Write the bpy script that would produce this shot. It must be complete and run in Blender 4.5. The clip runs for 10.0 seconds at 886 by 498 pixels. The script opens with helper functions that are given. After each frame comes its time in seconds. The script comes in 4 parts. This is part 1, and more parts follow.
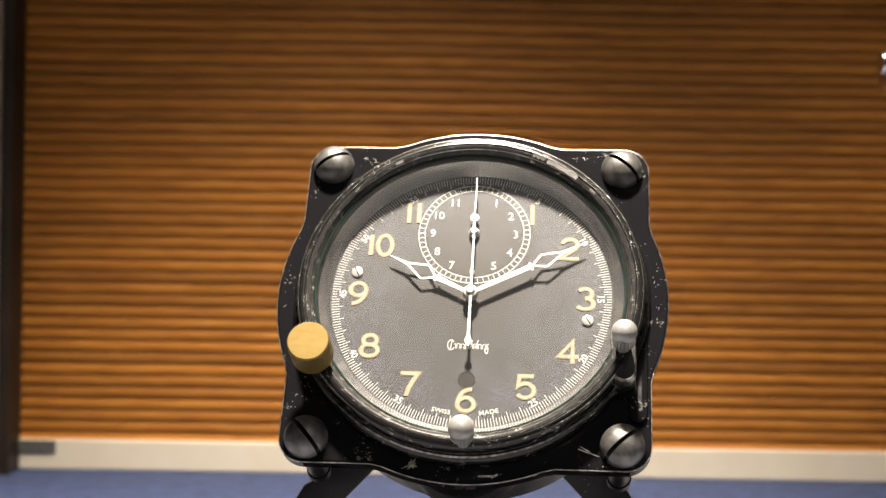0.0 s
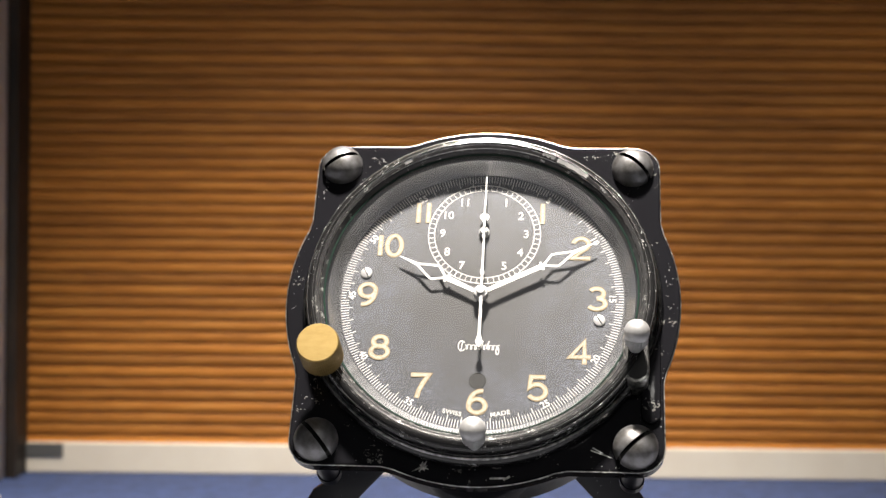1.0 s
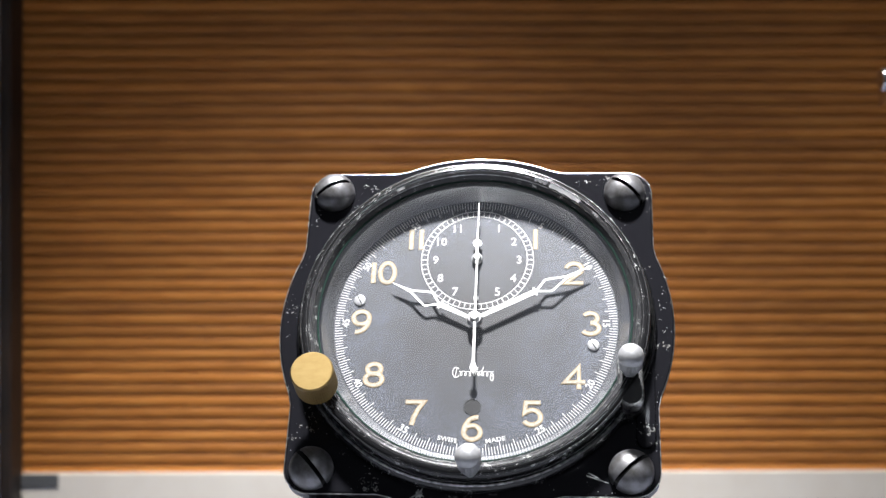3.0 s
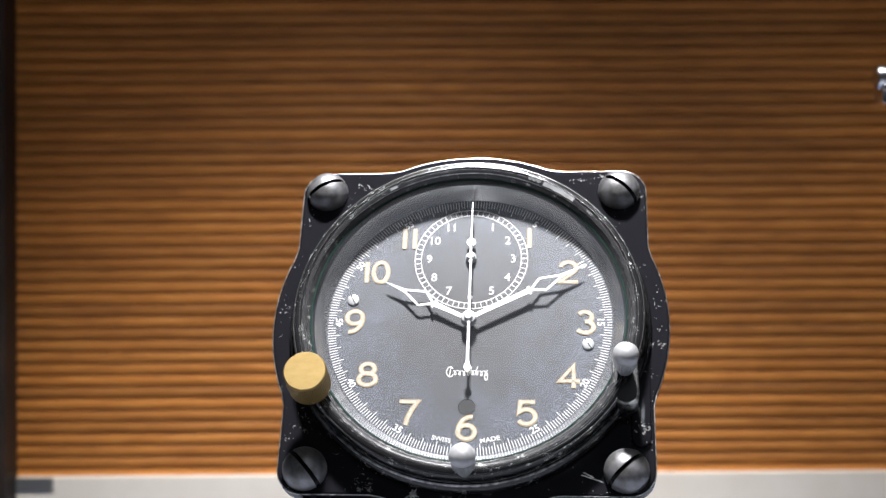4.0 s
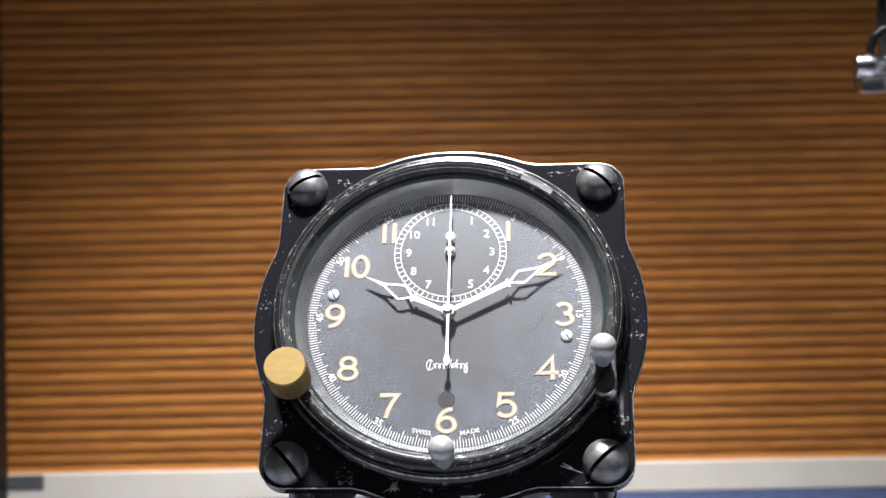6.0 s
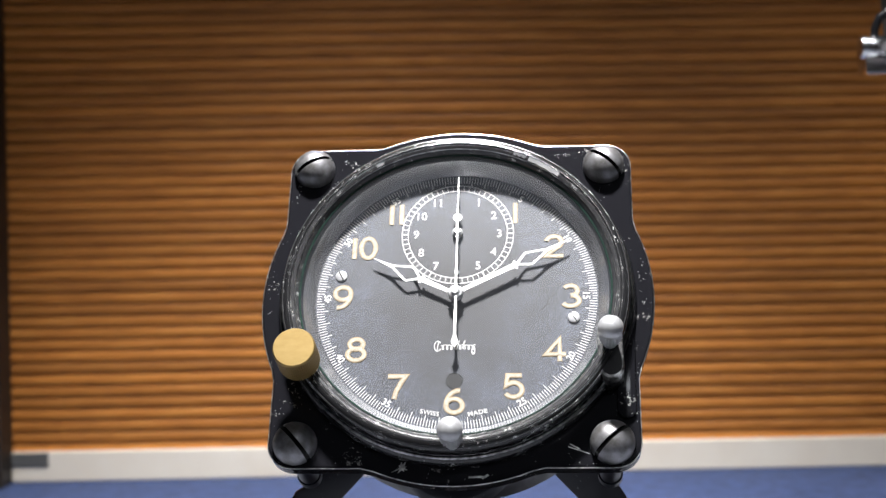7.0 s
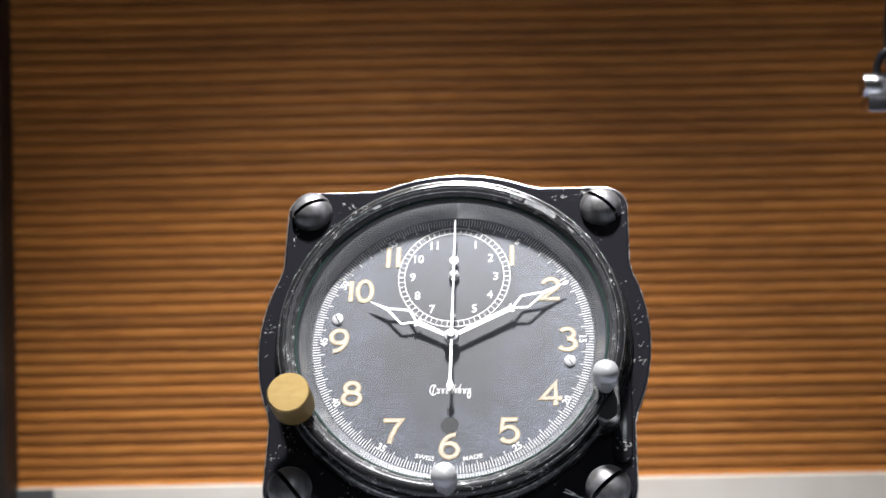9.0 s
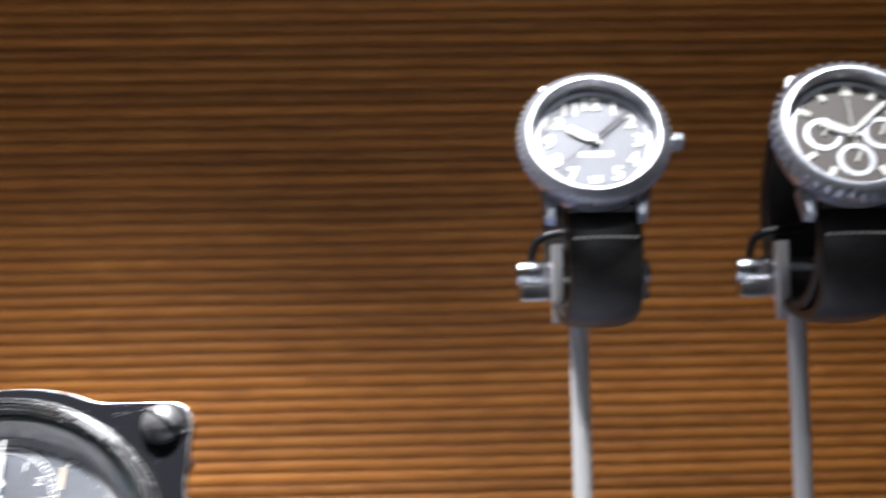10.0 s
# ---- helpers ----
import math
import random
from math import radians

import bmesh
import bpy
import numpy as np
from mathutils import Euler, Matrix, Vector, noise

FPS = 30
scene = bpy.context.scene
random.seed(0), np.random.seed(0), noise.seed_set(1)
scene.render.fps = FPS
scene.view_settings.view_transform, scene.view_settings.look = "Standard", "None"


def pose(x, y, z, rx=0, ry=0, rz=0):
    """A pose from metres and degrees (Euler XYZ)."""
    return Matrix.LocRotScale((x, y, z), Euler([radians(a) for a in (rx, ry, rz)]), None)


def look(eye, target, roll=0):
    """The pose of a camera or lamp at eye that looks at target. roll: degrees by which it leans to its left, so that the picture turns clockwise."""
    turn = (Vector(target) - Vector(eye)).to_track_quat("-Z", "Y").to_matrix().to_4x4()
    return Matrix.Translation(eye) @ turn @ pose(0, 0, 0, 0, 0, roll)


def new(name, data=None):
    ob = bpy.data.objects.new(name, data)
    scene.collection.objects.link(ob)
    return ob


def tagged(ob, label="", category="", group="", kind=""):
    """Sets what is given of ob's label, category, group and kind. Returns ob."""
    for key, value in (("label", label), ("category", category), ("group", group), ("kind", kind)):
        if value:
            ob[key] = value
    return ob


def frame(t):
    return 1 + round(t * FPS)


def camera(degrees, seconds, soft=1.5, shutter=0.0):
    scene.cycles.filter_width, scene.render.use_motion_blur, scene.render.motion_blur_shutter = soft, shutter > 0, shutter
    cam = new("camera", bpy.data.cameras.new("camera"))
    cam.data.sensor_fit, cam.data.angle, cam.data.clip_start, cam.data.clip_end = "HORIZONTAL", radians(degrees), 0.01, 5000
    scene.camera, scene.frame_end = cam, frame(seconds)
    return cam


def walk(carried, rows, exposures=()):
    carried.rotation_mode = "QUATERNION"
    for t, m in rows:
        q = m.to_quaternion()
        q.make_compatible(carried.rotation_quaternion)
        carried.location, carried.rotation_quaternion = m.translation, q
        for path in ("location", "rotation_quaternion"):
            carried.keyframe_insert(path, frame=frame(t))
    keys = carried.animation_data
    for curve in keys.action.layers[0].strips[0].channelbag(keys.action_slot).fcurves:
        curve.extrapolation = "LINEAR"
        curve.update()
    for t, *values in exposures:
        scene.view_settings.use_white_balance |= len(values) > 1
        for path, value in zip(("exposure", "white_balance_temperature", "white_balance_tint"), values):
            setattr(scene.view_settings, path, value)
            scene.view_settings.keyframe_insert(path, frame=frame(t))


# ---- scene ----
U = 0.00112          # metres per drawing unit: all plan numbers below are in these units
cam = camera(34.0, 10.0, 1.3, 0.3)
cam.data.dof.use_dof = True
cam.data.dof.focus_distance = 0.325
cam.data.dof.aperture_fstop = 17.5
# seconds, place in units, turn in degrees
ROWS = [
    (0, -8.7, -298.7, 85.6, 89.46, -0.98, -0.52),
    (0.5, -9.7, -296.6, 84.1, 89.75, -0.87, -0.59),
    (1, -9.7, -296.1, 85.7, 89.44, -0.64, -0.33),
    (1.5, -8.0, -295.3, 84.9, 89.91, -0.53, -0.13),
    (2, -9.0, -294.3, 86.4, 89.81, -0.29, -0.23),
    (2.5, -9.6, -296.6, 86.7, 90.09, -0.08, -0.41),
    (4, -8.4, -294.7, 85.3, 90.53, 0.33, -0.61),
    (4.5, -9.1, -293.9, 85.5, 90.18, 0.37, -0.64),
    (5, -5.9, -293.1, 87.0, 90.28, 0.84, -0.57),
    (5.5, -4.7, -294.7, 85.5, 90.54, 1.01, -0.70),
    (7, -6.9, -297.7, 86.8, 89.27, 0.97, -0.85),
    (7.5, -8.8, -297.3, 87.5, 89.46, 0.79, -0.99),
    (8, -7.6, -298.0, 86.9, 89.83, 0.95, -0.59),
    (8.5, -6.5, -297.4, 88.2, 89.94, 1.02, -0.60),
    (9, -2.3, -297.2, 90.4, 90.28, 1.07, -0.14),
    (9.1, 0.7, -296.2, 90.7, 90.85, 1.21, -0.08),
    (9.2, 4.6, -294.8, 91.4, 91.38, 1.41, 0.04),
    (9.3, 9.1, -293.4, 93.5, 91.60, 1.56, 0.11),
    (9.4, 13.8, -292.4, 98.7, 91.26, 1.54, -0.04),
    (9.5, 20.6, -291.2, 103.0, 91.49, 1.41, -0.27),
    (9.6, 31.5, -288.5, 103.1, 92.67, 2.01, -0.38),
    (9.7, 41.0, -288.1, 107.9, 92.92, 1.52, -1.05),
    (9.8, 51.1, -283.3, 112.1, 93.12, 1.45, -1.81),
    (9.9, 64.8, -285.8, 112.7, 93.69, 1.29, -1.87),
    (10, 76.0, -284.9, 111.7, 94.46, 1.21, -2.58),]
EXPOSURES = [(0, 0.05, 8200, 10), (0.8, 0.05, 7500, 10), (1.8, 0.05, 6150, 10), (5.5, 0.05, 6150, 10), (7, 0.05, 6250, 10), (9.2, 0.05, 6150, 10), (10, 0.4, 6050, 10)]
walk(cam, [(t, pose(x * U, y * U, z * U, rx, ry, rz)) for t, x, y, z, rx, ry, rz in ROWS], EXPOSURES)

# ---- light ----
world = bpy.data.worlds.new("room_air")
scene.world = world
world.use_nodes = True
world.node_tree.nodes["Background"].inputs["Color"].default_value = (0.6, 0.65, 0.75, 1)
world.node_tree.nodes["Background"].inputs["Strength"].default_value = 0.02


def spot(x, y, z, tx, ty, tz, watts, cone, blend, radius, colour):
    data = bpy.data.lights.new("spot_lamp", "SPOT")
    data.energy, data.spot_size, data.spot_blend = watts, radians(cone), blend
    data.shadow_soft_size, data.color = radius * U, colour
    ob = new("spot_lamp", data)
    ob.matrix_world = look((x * U, y * U, z * U), (tx * U, ty * U, tz * U))
    return tagged(ob, "small recessed warm white spotlight in the case ceiling", "spotlight", "case spotlights")


WHITE_LIGHT = (1.0, 0.965, 0.93)
spot(-15, -48, 553, -22, 18, 50, 57.0, 55, 1.0, 26, WHITE_LIGHT)
spot(150, -110, 560, 146, 60, 150, 5.6, 40, 1.0, 12, WHITE_LIGHT)
spot(232, -110, 560, 226, 60, 150, 5.6, 40, 1.0, 12, WHITE_LIGHT)
# unseen fill lamp, added to lift the shadows from the room side
data = bpy.data.lights.new("room_fill_lamp", "AREA")
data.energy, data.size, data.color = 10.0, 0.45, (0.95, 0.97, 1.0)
ob = new("room_fill_lamp", data)
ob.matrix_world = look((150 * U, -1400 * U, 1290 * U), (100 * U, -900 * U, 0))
tagged(ob, "unseen square fill lamp added under the room ceiling", "ceiling light")


# ---- materials ----
def material(name, colour, rough=0.5, metal=0.0, spec=0.5):
    m = bpy.data.materials.new(name)
    m.use_nodes = True
    b = m.node_tree.nodes["Principled BSDF"]
    b.inputs["Base Color"].default_value = (*colour, 1)
    b.inputs["Roughness"].default_value = rough
    b.inputs["Metallic"].default_value = metal
    b.inputs["Specular IOR Level"].default_value = spec
    return m


def node(m, kind, **values):
    n = m.node_tree.nodes.new(kind)
    for key, v in values.items():
        n.inputs[key].default_value = v
    return n


def wire(m, a, out, b, into):
    m.node_tree.links.new(a.outputs[out], b.inputs[into])


def place_of(m, stretch=(1, 1, 1)):
    tex = node(m, "ShaderNodeTexCoord")
    mp = node(m, "ShaderNodeMapping")
    mp.inputs["Scale"].default_value = stretch
    wire(m, tex, "Object", mp, "Vector")
    return mp


def ramp(m, stops):
    r = node(m, "ShaderNodeValToRGB")
    e = r.color_ramp.elements
    e[0].position, e[0].color = stops[0][0], (*stops[0][1], 1)
    e[1].position, e[1].color = stops[-1][0], (*stops[-1][1], 1)
    for p, c in stops[1:-1]:
        k = e.new(p)
        k.color = (*c, 1)
    return r


def shader(m):
    return m.node_tree.nodes["Principled BSDF"]


def grain(m, scale, low, high, stretch=(1, 1, 1), detail=6, bump=0.0, lo=0.35, hi=0.65, depth=0.0002):
    """Two-tone noise colour with a fine relief."""
    at = place_of(m, stretch)
    nz = node(m, "ShaderNodeTexNoise", Scale=scale, Detail=detail, Roughness=0.6)
    wire(m, at, "Vector", nz, "Vector")
    r = ramp(m, [(lo, low), (hi, high)])
    wire(m, nz, "Fac", r, "Fac")
    wire(m, r, "Color", shader(m), "Base Color")
    if bump:
        bp = node(m, "ShaderNodeBump", Strength=bump, Distance=depth)
        wire(m, nz, "Fac", bp, "Height")
        wire(m, bp, "Normal", shader(m), "Normal")
    return nz, r


def chipped(name, base, chip, rough, amount, scale=900, chip_metal=0.6):
    """Black enamel with small chips, dust specks and slow variation of gloss."""
    m = material(name, base, rough, 0.0, 0.5)
    at = place_of(m)
    big = node(m, "ShaderNodeTexNoise", Scale=scale * 0.16, Detail=4)
    fine = node(m, "ShaderNodeTexNoise", Scale=scale, Detail=5, Roughness=0.7)
    for n in (big, fine):
        wire(m, at, "Vector", n, "Vector")
    mul = node(m, "ShaderNodeMath")
    mul.operation = "MULTIPLY"
    wire(m, big, "Fac", mul, 0)
    wire(m, fine, "Fac", mul, 1)
    r = ramp(m, [(amount, (0, 0, 0)), (amount + 0.03, (1, 1, 1))])
    wire(m, mul, "Value", r, "Fac")
    mix = node(m, "ShaderNodeMix")
    mix.data_type = "RGBA"
    mix.inputs["A"].default_value = (*base, 1)
    mix.inputs["B"].default_value = (*chip, 1)
    wire(m, r, "Color", mix, "Factor")
    dust = node(m, "ShaderNodeTexVoronoi", Scale=scale * 0.75)
    wire(m, at, "Vector", dust, "Vector")
    dr = ramp(m, [(0.06, (1, 1, 1)), (0.10, (0, 0, 0))])
    wire(m, dust, "Distance", dr, "Fac")
    pick = node(m, "ShaderNodeMath")
    pick.operation = "MULTIPLY"
    pr = ramp(m, [(0.45, (0, 0, 0)), (0.52, (0.6, 0.6, 0.6))])
    wire(m, big, "Fac", pr, "Fac")
    wire(m, dr, "Color", pick, 0)
    wire(m, pr, "Color", pick, 1)
    mix2 = node(m, "ShaderNodeMix")
    mix2.data_type = "RGBA"
    mix2.inputs["B"].default_value = (0.4, 0.4, 0.42, 1)
    wire(m, mix, "Result", mix2, "A")
    wire(m, pick, "Value", mix2, "Factor")
    wire(m, mix2, "Result", shader(m), "Base Color")
    me = node(m, "ShaderNodeMath")
    me.operation = "MULTIPLY"
    me.inputs[1].default_value = chip_metal
    wire(m, r, "Color", me, 0)
    wire(m, me, "Value", shader(m), "Metallic")
    rr = node(m, "ShaderNodeMapRange")
    rr.inputs["To Min"].default_value, rr.inputs["To Max"].default_value = rough * 0.6, rough * 1.5
    wire(m, big, "Fac", rr, "Value")
    wire(m, rr, "Result", shader(m), "Roughness")
    bp = node(m, "ShaderNodeBump", Strength=0.05, Distance=0.00002)
    wire(m, fine, "Fac", bp, "Height")
    wire(m, bp, "Normal", shader(m), "Normal")
    return m


ENAMEL = chipped("worn_black_enamel", (0.009, 0.009, 0.011), (0.42, 0.41, 0.39), 0.11, 0.375)
shader(ENAMEL).inputs["Specular IOR Level"].default_value = 0.18
BEZEL_BLACK = chipped("worn_black_bezel", (0.012, 0.012, 0.013), (0.6, 0.6, 0.6), 0.15, 0.36, 3000)
CASE_BLACK = chipped("case_black", (0.012, 0.013, 0.018), (0.3, 0.3, 0.3), 0.4, 0.5)
WORN_RIM = chipped("half_worn_rim", (0.035, 0.035, 0.037), (0.6, 0.6, 0.59), 0.24, 0.335, 2600)
RIM_METAL = material("bare_nickel_rim", (0.55, 0.55, 0.54), 0.28, 1.0)
grain(RIM_METAL, 700, (0.12, 0.12, 0.12), (0.66, 0.66, 0.64), bump=0.2)
RING_METAL = material("polished_dial_ring", (0.36, 0.365, 0.38), 0.2, 0.85)
STEEL_DARK = material("burnished_steel", (0.24, 0.24, 0.26), 0.38, 0.7)
grain(STEEL_DARK, 260, (0.14, 0.135, 0.13), (0.31, 0.31, 0.33), bump=0.12)
shader(STEEL_DARK).inputs["Roughness"].default_value = 0.44
NICKEL = material("satin_nickel", (0.62, 0.62, 0.63), 0.36, 0.45)
grain(NICKEL, 600, (0.42, 0.42, 0.43), (0.56, 0.56, 0.57), bump=0.1)
CHROME = material("polished_chrome", (0.72, 0.73, 0.76), 0.2, 1.0)
WATCH_STEEL = material("brushed_watch_steel", (0.5, 0.51, 0.55), 0.33, 0.8)
grain(WATCH_STEEL, 500, (0.42, 0.43, 0.47), (0.58, 0.59, 0.64), stretch=(1, 6, 1), bump=0.1)
BRASS = material("brushed_brass", (0.4, 0.27, 0.08), 0.42, 0.65)
grain(BRASS, 380, (0.28, 0.19, 0.065), (0.33, 0.23, 0.085), stretch=(1, 2, 1), bump=0.03)
DIAL_GREY = material("speckled_charcoal_dial", (0.05, 0.05, 0.052), 0.55)
at = place_of(DIAL_GREY)
cells = node(DIAL_GREY, "ShaderNodeTexVoronoi", Scale=4700)
blot = node(DIAL_GREY, "ShaderNodeTexNoise", Scale=110, Detail=4)
wire(DIAL_GREY, at, "Vector", cells, "Vector")
wire(DIAL_GREY, at, "Vector", blot, "Vector")
tone = ramp(DIAL_GREY, [(0.15, (0.009, 0.0105, 0.0135)), (0.55, (0.0275, 0.0315, 0.0425)), (0.95, (0.116, 0.132, 0.174))])
wire(DIAL_GREY, cells, "Color", tone, "Fac")
stain = ramp(DIAL_GREY, [(0.3, (0.72, 0.69, 0.66)), (0.7, (1.1, 1.1, 1.12))])
wire(DIAL_GREY, blot, "Fac", stain, "Fac")
both = node(DIAL_GREY, "ShaderNodeMix")
both.data_type, both.blend_type = "RGBA", "MULTIPLY"
both.inputs["Factor"].default_value = 1.0
wire(DIAL_GREY, tone, "Color", both, "A")
wire(DIAL_GREY, stain, "Color", both, "B")
# darker, browner tone towards the dial centre
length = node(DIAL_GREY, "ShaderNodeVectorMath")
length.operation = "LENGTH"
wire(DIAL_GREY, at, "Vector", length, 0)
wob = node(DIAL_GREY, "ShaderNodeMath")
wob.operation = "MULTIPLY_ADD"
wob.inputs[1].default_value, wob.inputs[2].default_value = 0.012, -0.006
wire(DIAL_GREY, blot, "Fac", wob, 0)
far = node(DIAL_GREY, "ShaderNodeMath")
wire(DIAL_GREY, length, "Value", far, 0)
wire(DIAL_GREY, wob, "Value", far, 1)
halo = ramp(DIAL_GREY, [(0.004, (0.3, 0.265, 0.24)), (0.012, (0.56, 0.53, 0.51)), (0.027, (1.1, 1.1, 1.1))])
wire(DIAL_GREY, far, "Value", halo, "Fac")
browned = node(DIAL_GREY, "ShaderNodeMix")
browned.data_type, browned.blend_type = "RGBA", "MULTIPLY"
browned.inputs["Factor"].default_value = 1.0
wire(DIAL_GREY, both, "Result", browned, "A")
wire(DIAL_GREY, halo, "Color", browned, "B")
wire(DIAL_GREY, browned, "Result", shader(DIAL_GREY), "Base Color")
IVORY = material("aged_ivory_paint", (0.4, 0.3, 0.16), 0.6)
grain(IVORY, 900, (0.22, 0.155, 0.075), (0.33, 0.25, 0.14), bump=0.2)
IVORY_PALE = material("aged_ivory_lume", (0.5, 0.44, 0.33), 0.6)
grain(IVORY_PALE, 1300, (0.27, 0.232, 0.17), (0.43, 0.385, 0.3), bump=0.3)
WHITE_PRINT = material("white_print", (0.58, 0.58, 0.57), 0.5)
WHITE_HAND = material("white_painted_hand", (0.86, 0.86, 0.85), 0.35)
BLACK = material("matt_black", (0.006, 0.006, 0.007), 0.6)
WIRE_BLACK = material("black_coated_wire", (0.012, 0.012, 0.014), 0.3)
SLOT = material("dark_slot", (0.004, 0.004, 0.004), 0.7)

WOOD = material("orange_brown_slat_wood", (0.3, 0.15, 0.06), 0.5, 0.0, 0.35)
at = place_of(WOOD, (6, 60, 60))
nzw = node(WOOD, "ShaderNodeTexNoise", Scale=9, Detail=8, Roughness=0.65)
info = node(WOOD, "ShaderNodeObjectInfo")
shift = node(WOOD, "ShaderNodeVectorMath")
shift.operation = "ADD"
wire(WOOD, at, "Vector", shift, 0)
spread = node(WOOD, "ShaderNodeMath")
spread.operation = "MULTIPLY"
spread.inputs[1].default_value = 400.0
wire(WOOD, info, "Random", spread, 0)
wire(WOOD, spread, "Value", shift, 1)
wire(WOOD, shift, "Vector", nzw, "Vector")
rw = ramp(WOOD, [(0.25, (0.28, 0.099, 0.014)), (0.5, (0.475, 0.172, 0.027)), (0.78, (0.62, 0.262, 0.05))])
wire(WOOD, nzw, "Fac", rw, "Fac")
hsv = node(WOOD, "ShaderNodeHueSaturation")
vary = node(WOOD, "ShaderNodeMapRange")
vary.inputs["To Min"].default_value, vary.inputs["To Max"].default_value = 0.8, 1.2
wire(WOOD, info, "Random", vary, "Value")
wire(WOOD, vary, "Result", hsv, "Value")
wire(WOOD, rw, "Color", hsv, "Color")
wire(WOOD, hsv, "Color", shader(WOOD), "Base Color")
bw = node(WOOD, "ShaderNodeBump", Strength=0.3, Distance=0.0003)
wire(WOOD, nzw, "Fac", bw, "Height")
wire(WOOD, bw, "Normal", shader(WOOD), "Normal")
WOOD_BACK = material("dark_wood_backing", (0.06, 0.028, 0.012), 0.7)
grain(WOOD_BACK, 30, (0.1, 0.038, 0.009), (0.16, 0.066, 0.017), bump=0.2)
BOARD = material("cream_satin_board", (0.74, 0.70, 0.63), 0.4)
grain(BOARD, 25, (0.82, 0.73, 0.6), (0.9, 0.83, 0.7), bump=0.05)
POST_PAINT = material("pale_bronze_post", (0.66, 0.62, 0.54), 0.5, 0.0)
grain(POST_PAINT, 40, (0.6, 0.56, 0.47), (0.7, 0.66, 0.57), bump=0.05)
DARK_SIDE = material("dark_brown_side", (0.02, 0.012, 0.008), 0.6)
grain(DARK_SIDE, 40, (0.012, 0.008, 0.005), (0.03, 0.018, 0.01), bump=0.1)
SUEDE = material("blue_suede_cloth", (0.03, 0.055, 0.16), 0.9)
grain(SUEDE, 160, (0.016, 0.034, 0.1), (0.035, 0.066, 0.185), bump=0.4, depth=0.0006)
shader(SUEDE).inputs["Sheen Weight"].default_value = 0.08
PLASTER = material("pale_room_paint", (0.55, 0.55, 0.55), 0.8)
grain(PLASTER, 3, (0.5, 0.5, 0.5), (0.6, 0.6, 0.59), bump=0.05)
ROOM_CEILING = material("room_ceiling_paint", (0.6, 0.6, 0.6), 0.9)
grain(ROOM_CEILING, 3, (0.55, 0.55, 0.55), (0.65, 0.65, 0.65))
CASE_TOP = material("case_ceiling_paint", (0.25, 0.24, 0.22), 0.7)
grain(CASE_TOP, 8, (0.22, 0.21, 0.19), (0.28, 0.27, 0.25))
# colour of the shade drawn on the baseboard end
SHADE_GREY = material("grey_shade_plate", (0.11, 0.11, 0.105), 0.6)
grain(SHADE_GREY, 60, (0.09, 0.09, 0.085), (0.13, 0.13, 0.125))
BOUNCE_GREY = material("blue_grey_bounce_board", (0.13, 0.14, 0.17), 0.7)
grain(BOUNCE_GREY, 14, (0.115, 0.122, 0.145), (0.145, 0.155, 0.185), bump=0.05)
LEATHER = material("black_leather", (0.018, 0.018, 0.02), 0.42)
grain(LEATHER, 1100, (0.016, 0.014, 0.013), (0.036, 0.031, 0.028), bump=0.5)
THREAD = material("cream_thread", (0.8, 0.76, 0.66), 0.7)
POST_STEEL = material("brushed_grey_post", (0.42, 0.41, 0.41), 0.5, 0.0)
grain(POST_STEEL, 300, (0.52, 0.51, 0.5), (0.66, 0.65, 0.64), stretch=(1, 1, 0.05), bump=0.1)
CUFF = material("pale_grey_cuff", (0.6, 0.6, 0.61), 0.35, 0.4)
SILVER_DIAL = material("silver_grey_sunburst_dial", (0.13, 0.135, 0.15), 0.4, 0.3)
BRONZE_DIAL = material("bronze_grey_dial", (0.085, 0.07, 0.06), 0.5, 0.1)
LUME = material("pale_lume", (0.85, 0.84, 0.78), 0.5)

GASKET = material("green_glass_edge", (0.02, 0.04, 0.032), 0.15)

GLASS = bpy.data.materials.new("clear_crystal")
GLASS.use_nodes = True
tree = GLASS.node_tree
tree.nodes.clear()
g_out = tree.nodes.new("ShaderNodeOutputMaterial")
g_mix = tree.nodes.new("ShaderNodeMixShader")
g_clear = tree.nodes.new("ShaderNodeBsdfTransparent")
g_gloss = tree.nodes.new("ShaderNodeBsdfGlossy")
g_gloss.inputs["Roughness"].default_value = 0.03
g_fres = tree.nodes.new("ShaderNodeFresnel")
g_fres.inputs["IOR"].default_value = 1.45
tree.links.new(g_fres.outputs[0], g_mix.inputs[0])
tree.links.new(g_clear.outputs[0], g_mix.inputs[1])
tree.links.new(g_gloss.outputs[0], g_mix.inputs[2])
tree.links.new(g_mix.outputs[0], g_out.inputs[0])


# the clock's glass: the same with dust specks and a veil painting reflected light
DUSTY_VEIL_GLASS = GLASS.copy()
DUSTY_VEIL_GLASS.name = "dusty_crystal"
tree = DUSTY_VEIL_GLASS.node_tree
d_mix = tree.nodes.new("ShaderNodeMixShader")
d_veil_dust = tree.nodes.new("ShaderNodeBsdfDiffuse")
d_veil_dust.inputs["Color"].default_value = (0.78, 0.83, 0.92, 1)
at = place_of(DUSTY_VEIL_GLASS)
veil = node(DUSTY_VEIL_GLASS, "ShaderNodeTexNoise", Scale=90, Detail=5, Roughness=0.6)
speck = node(DUSTY_VEIL_GLASS, "ShaderNodeTexVoronoi", Scale=650)
wire(DUSTY_VEIL_GLASS, at, "Vector", veil, "Vector")
wire(DUSTY_VEIL_GLASS, at, "Vector", speck, "Vector")
veil_amount = ramp(DUSTY_VEIL_GLASS, [(0.3, (0.007, 0.007, 0.007)), (0.7, (0.016, 0.016, 0.016))])
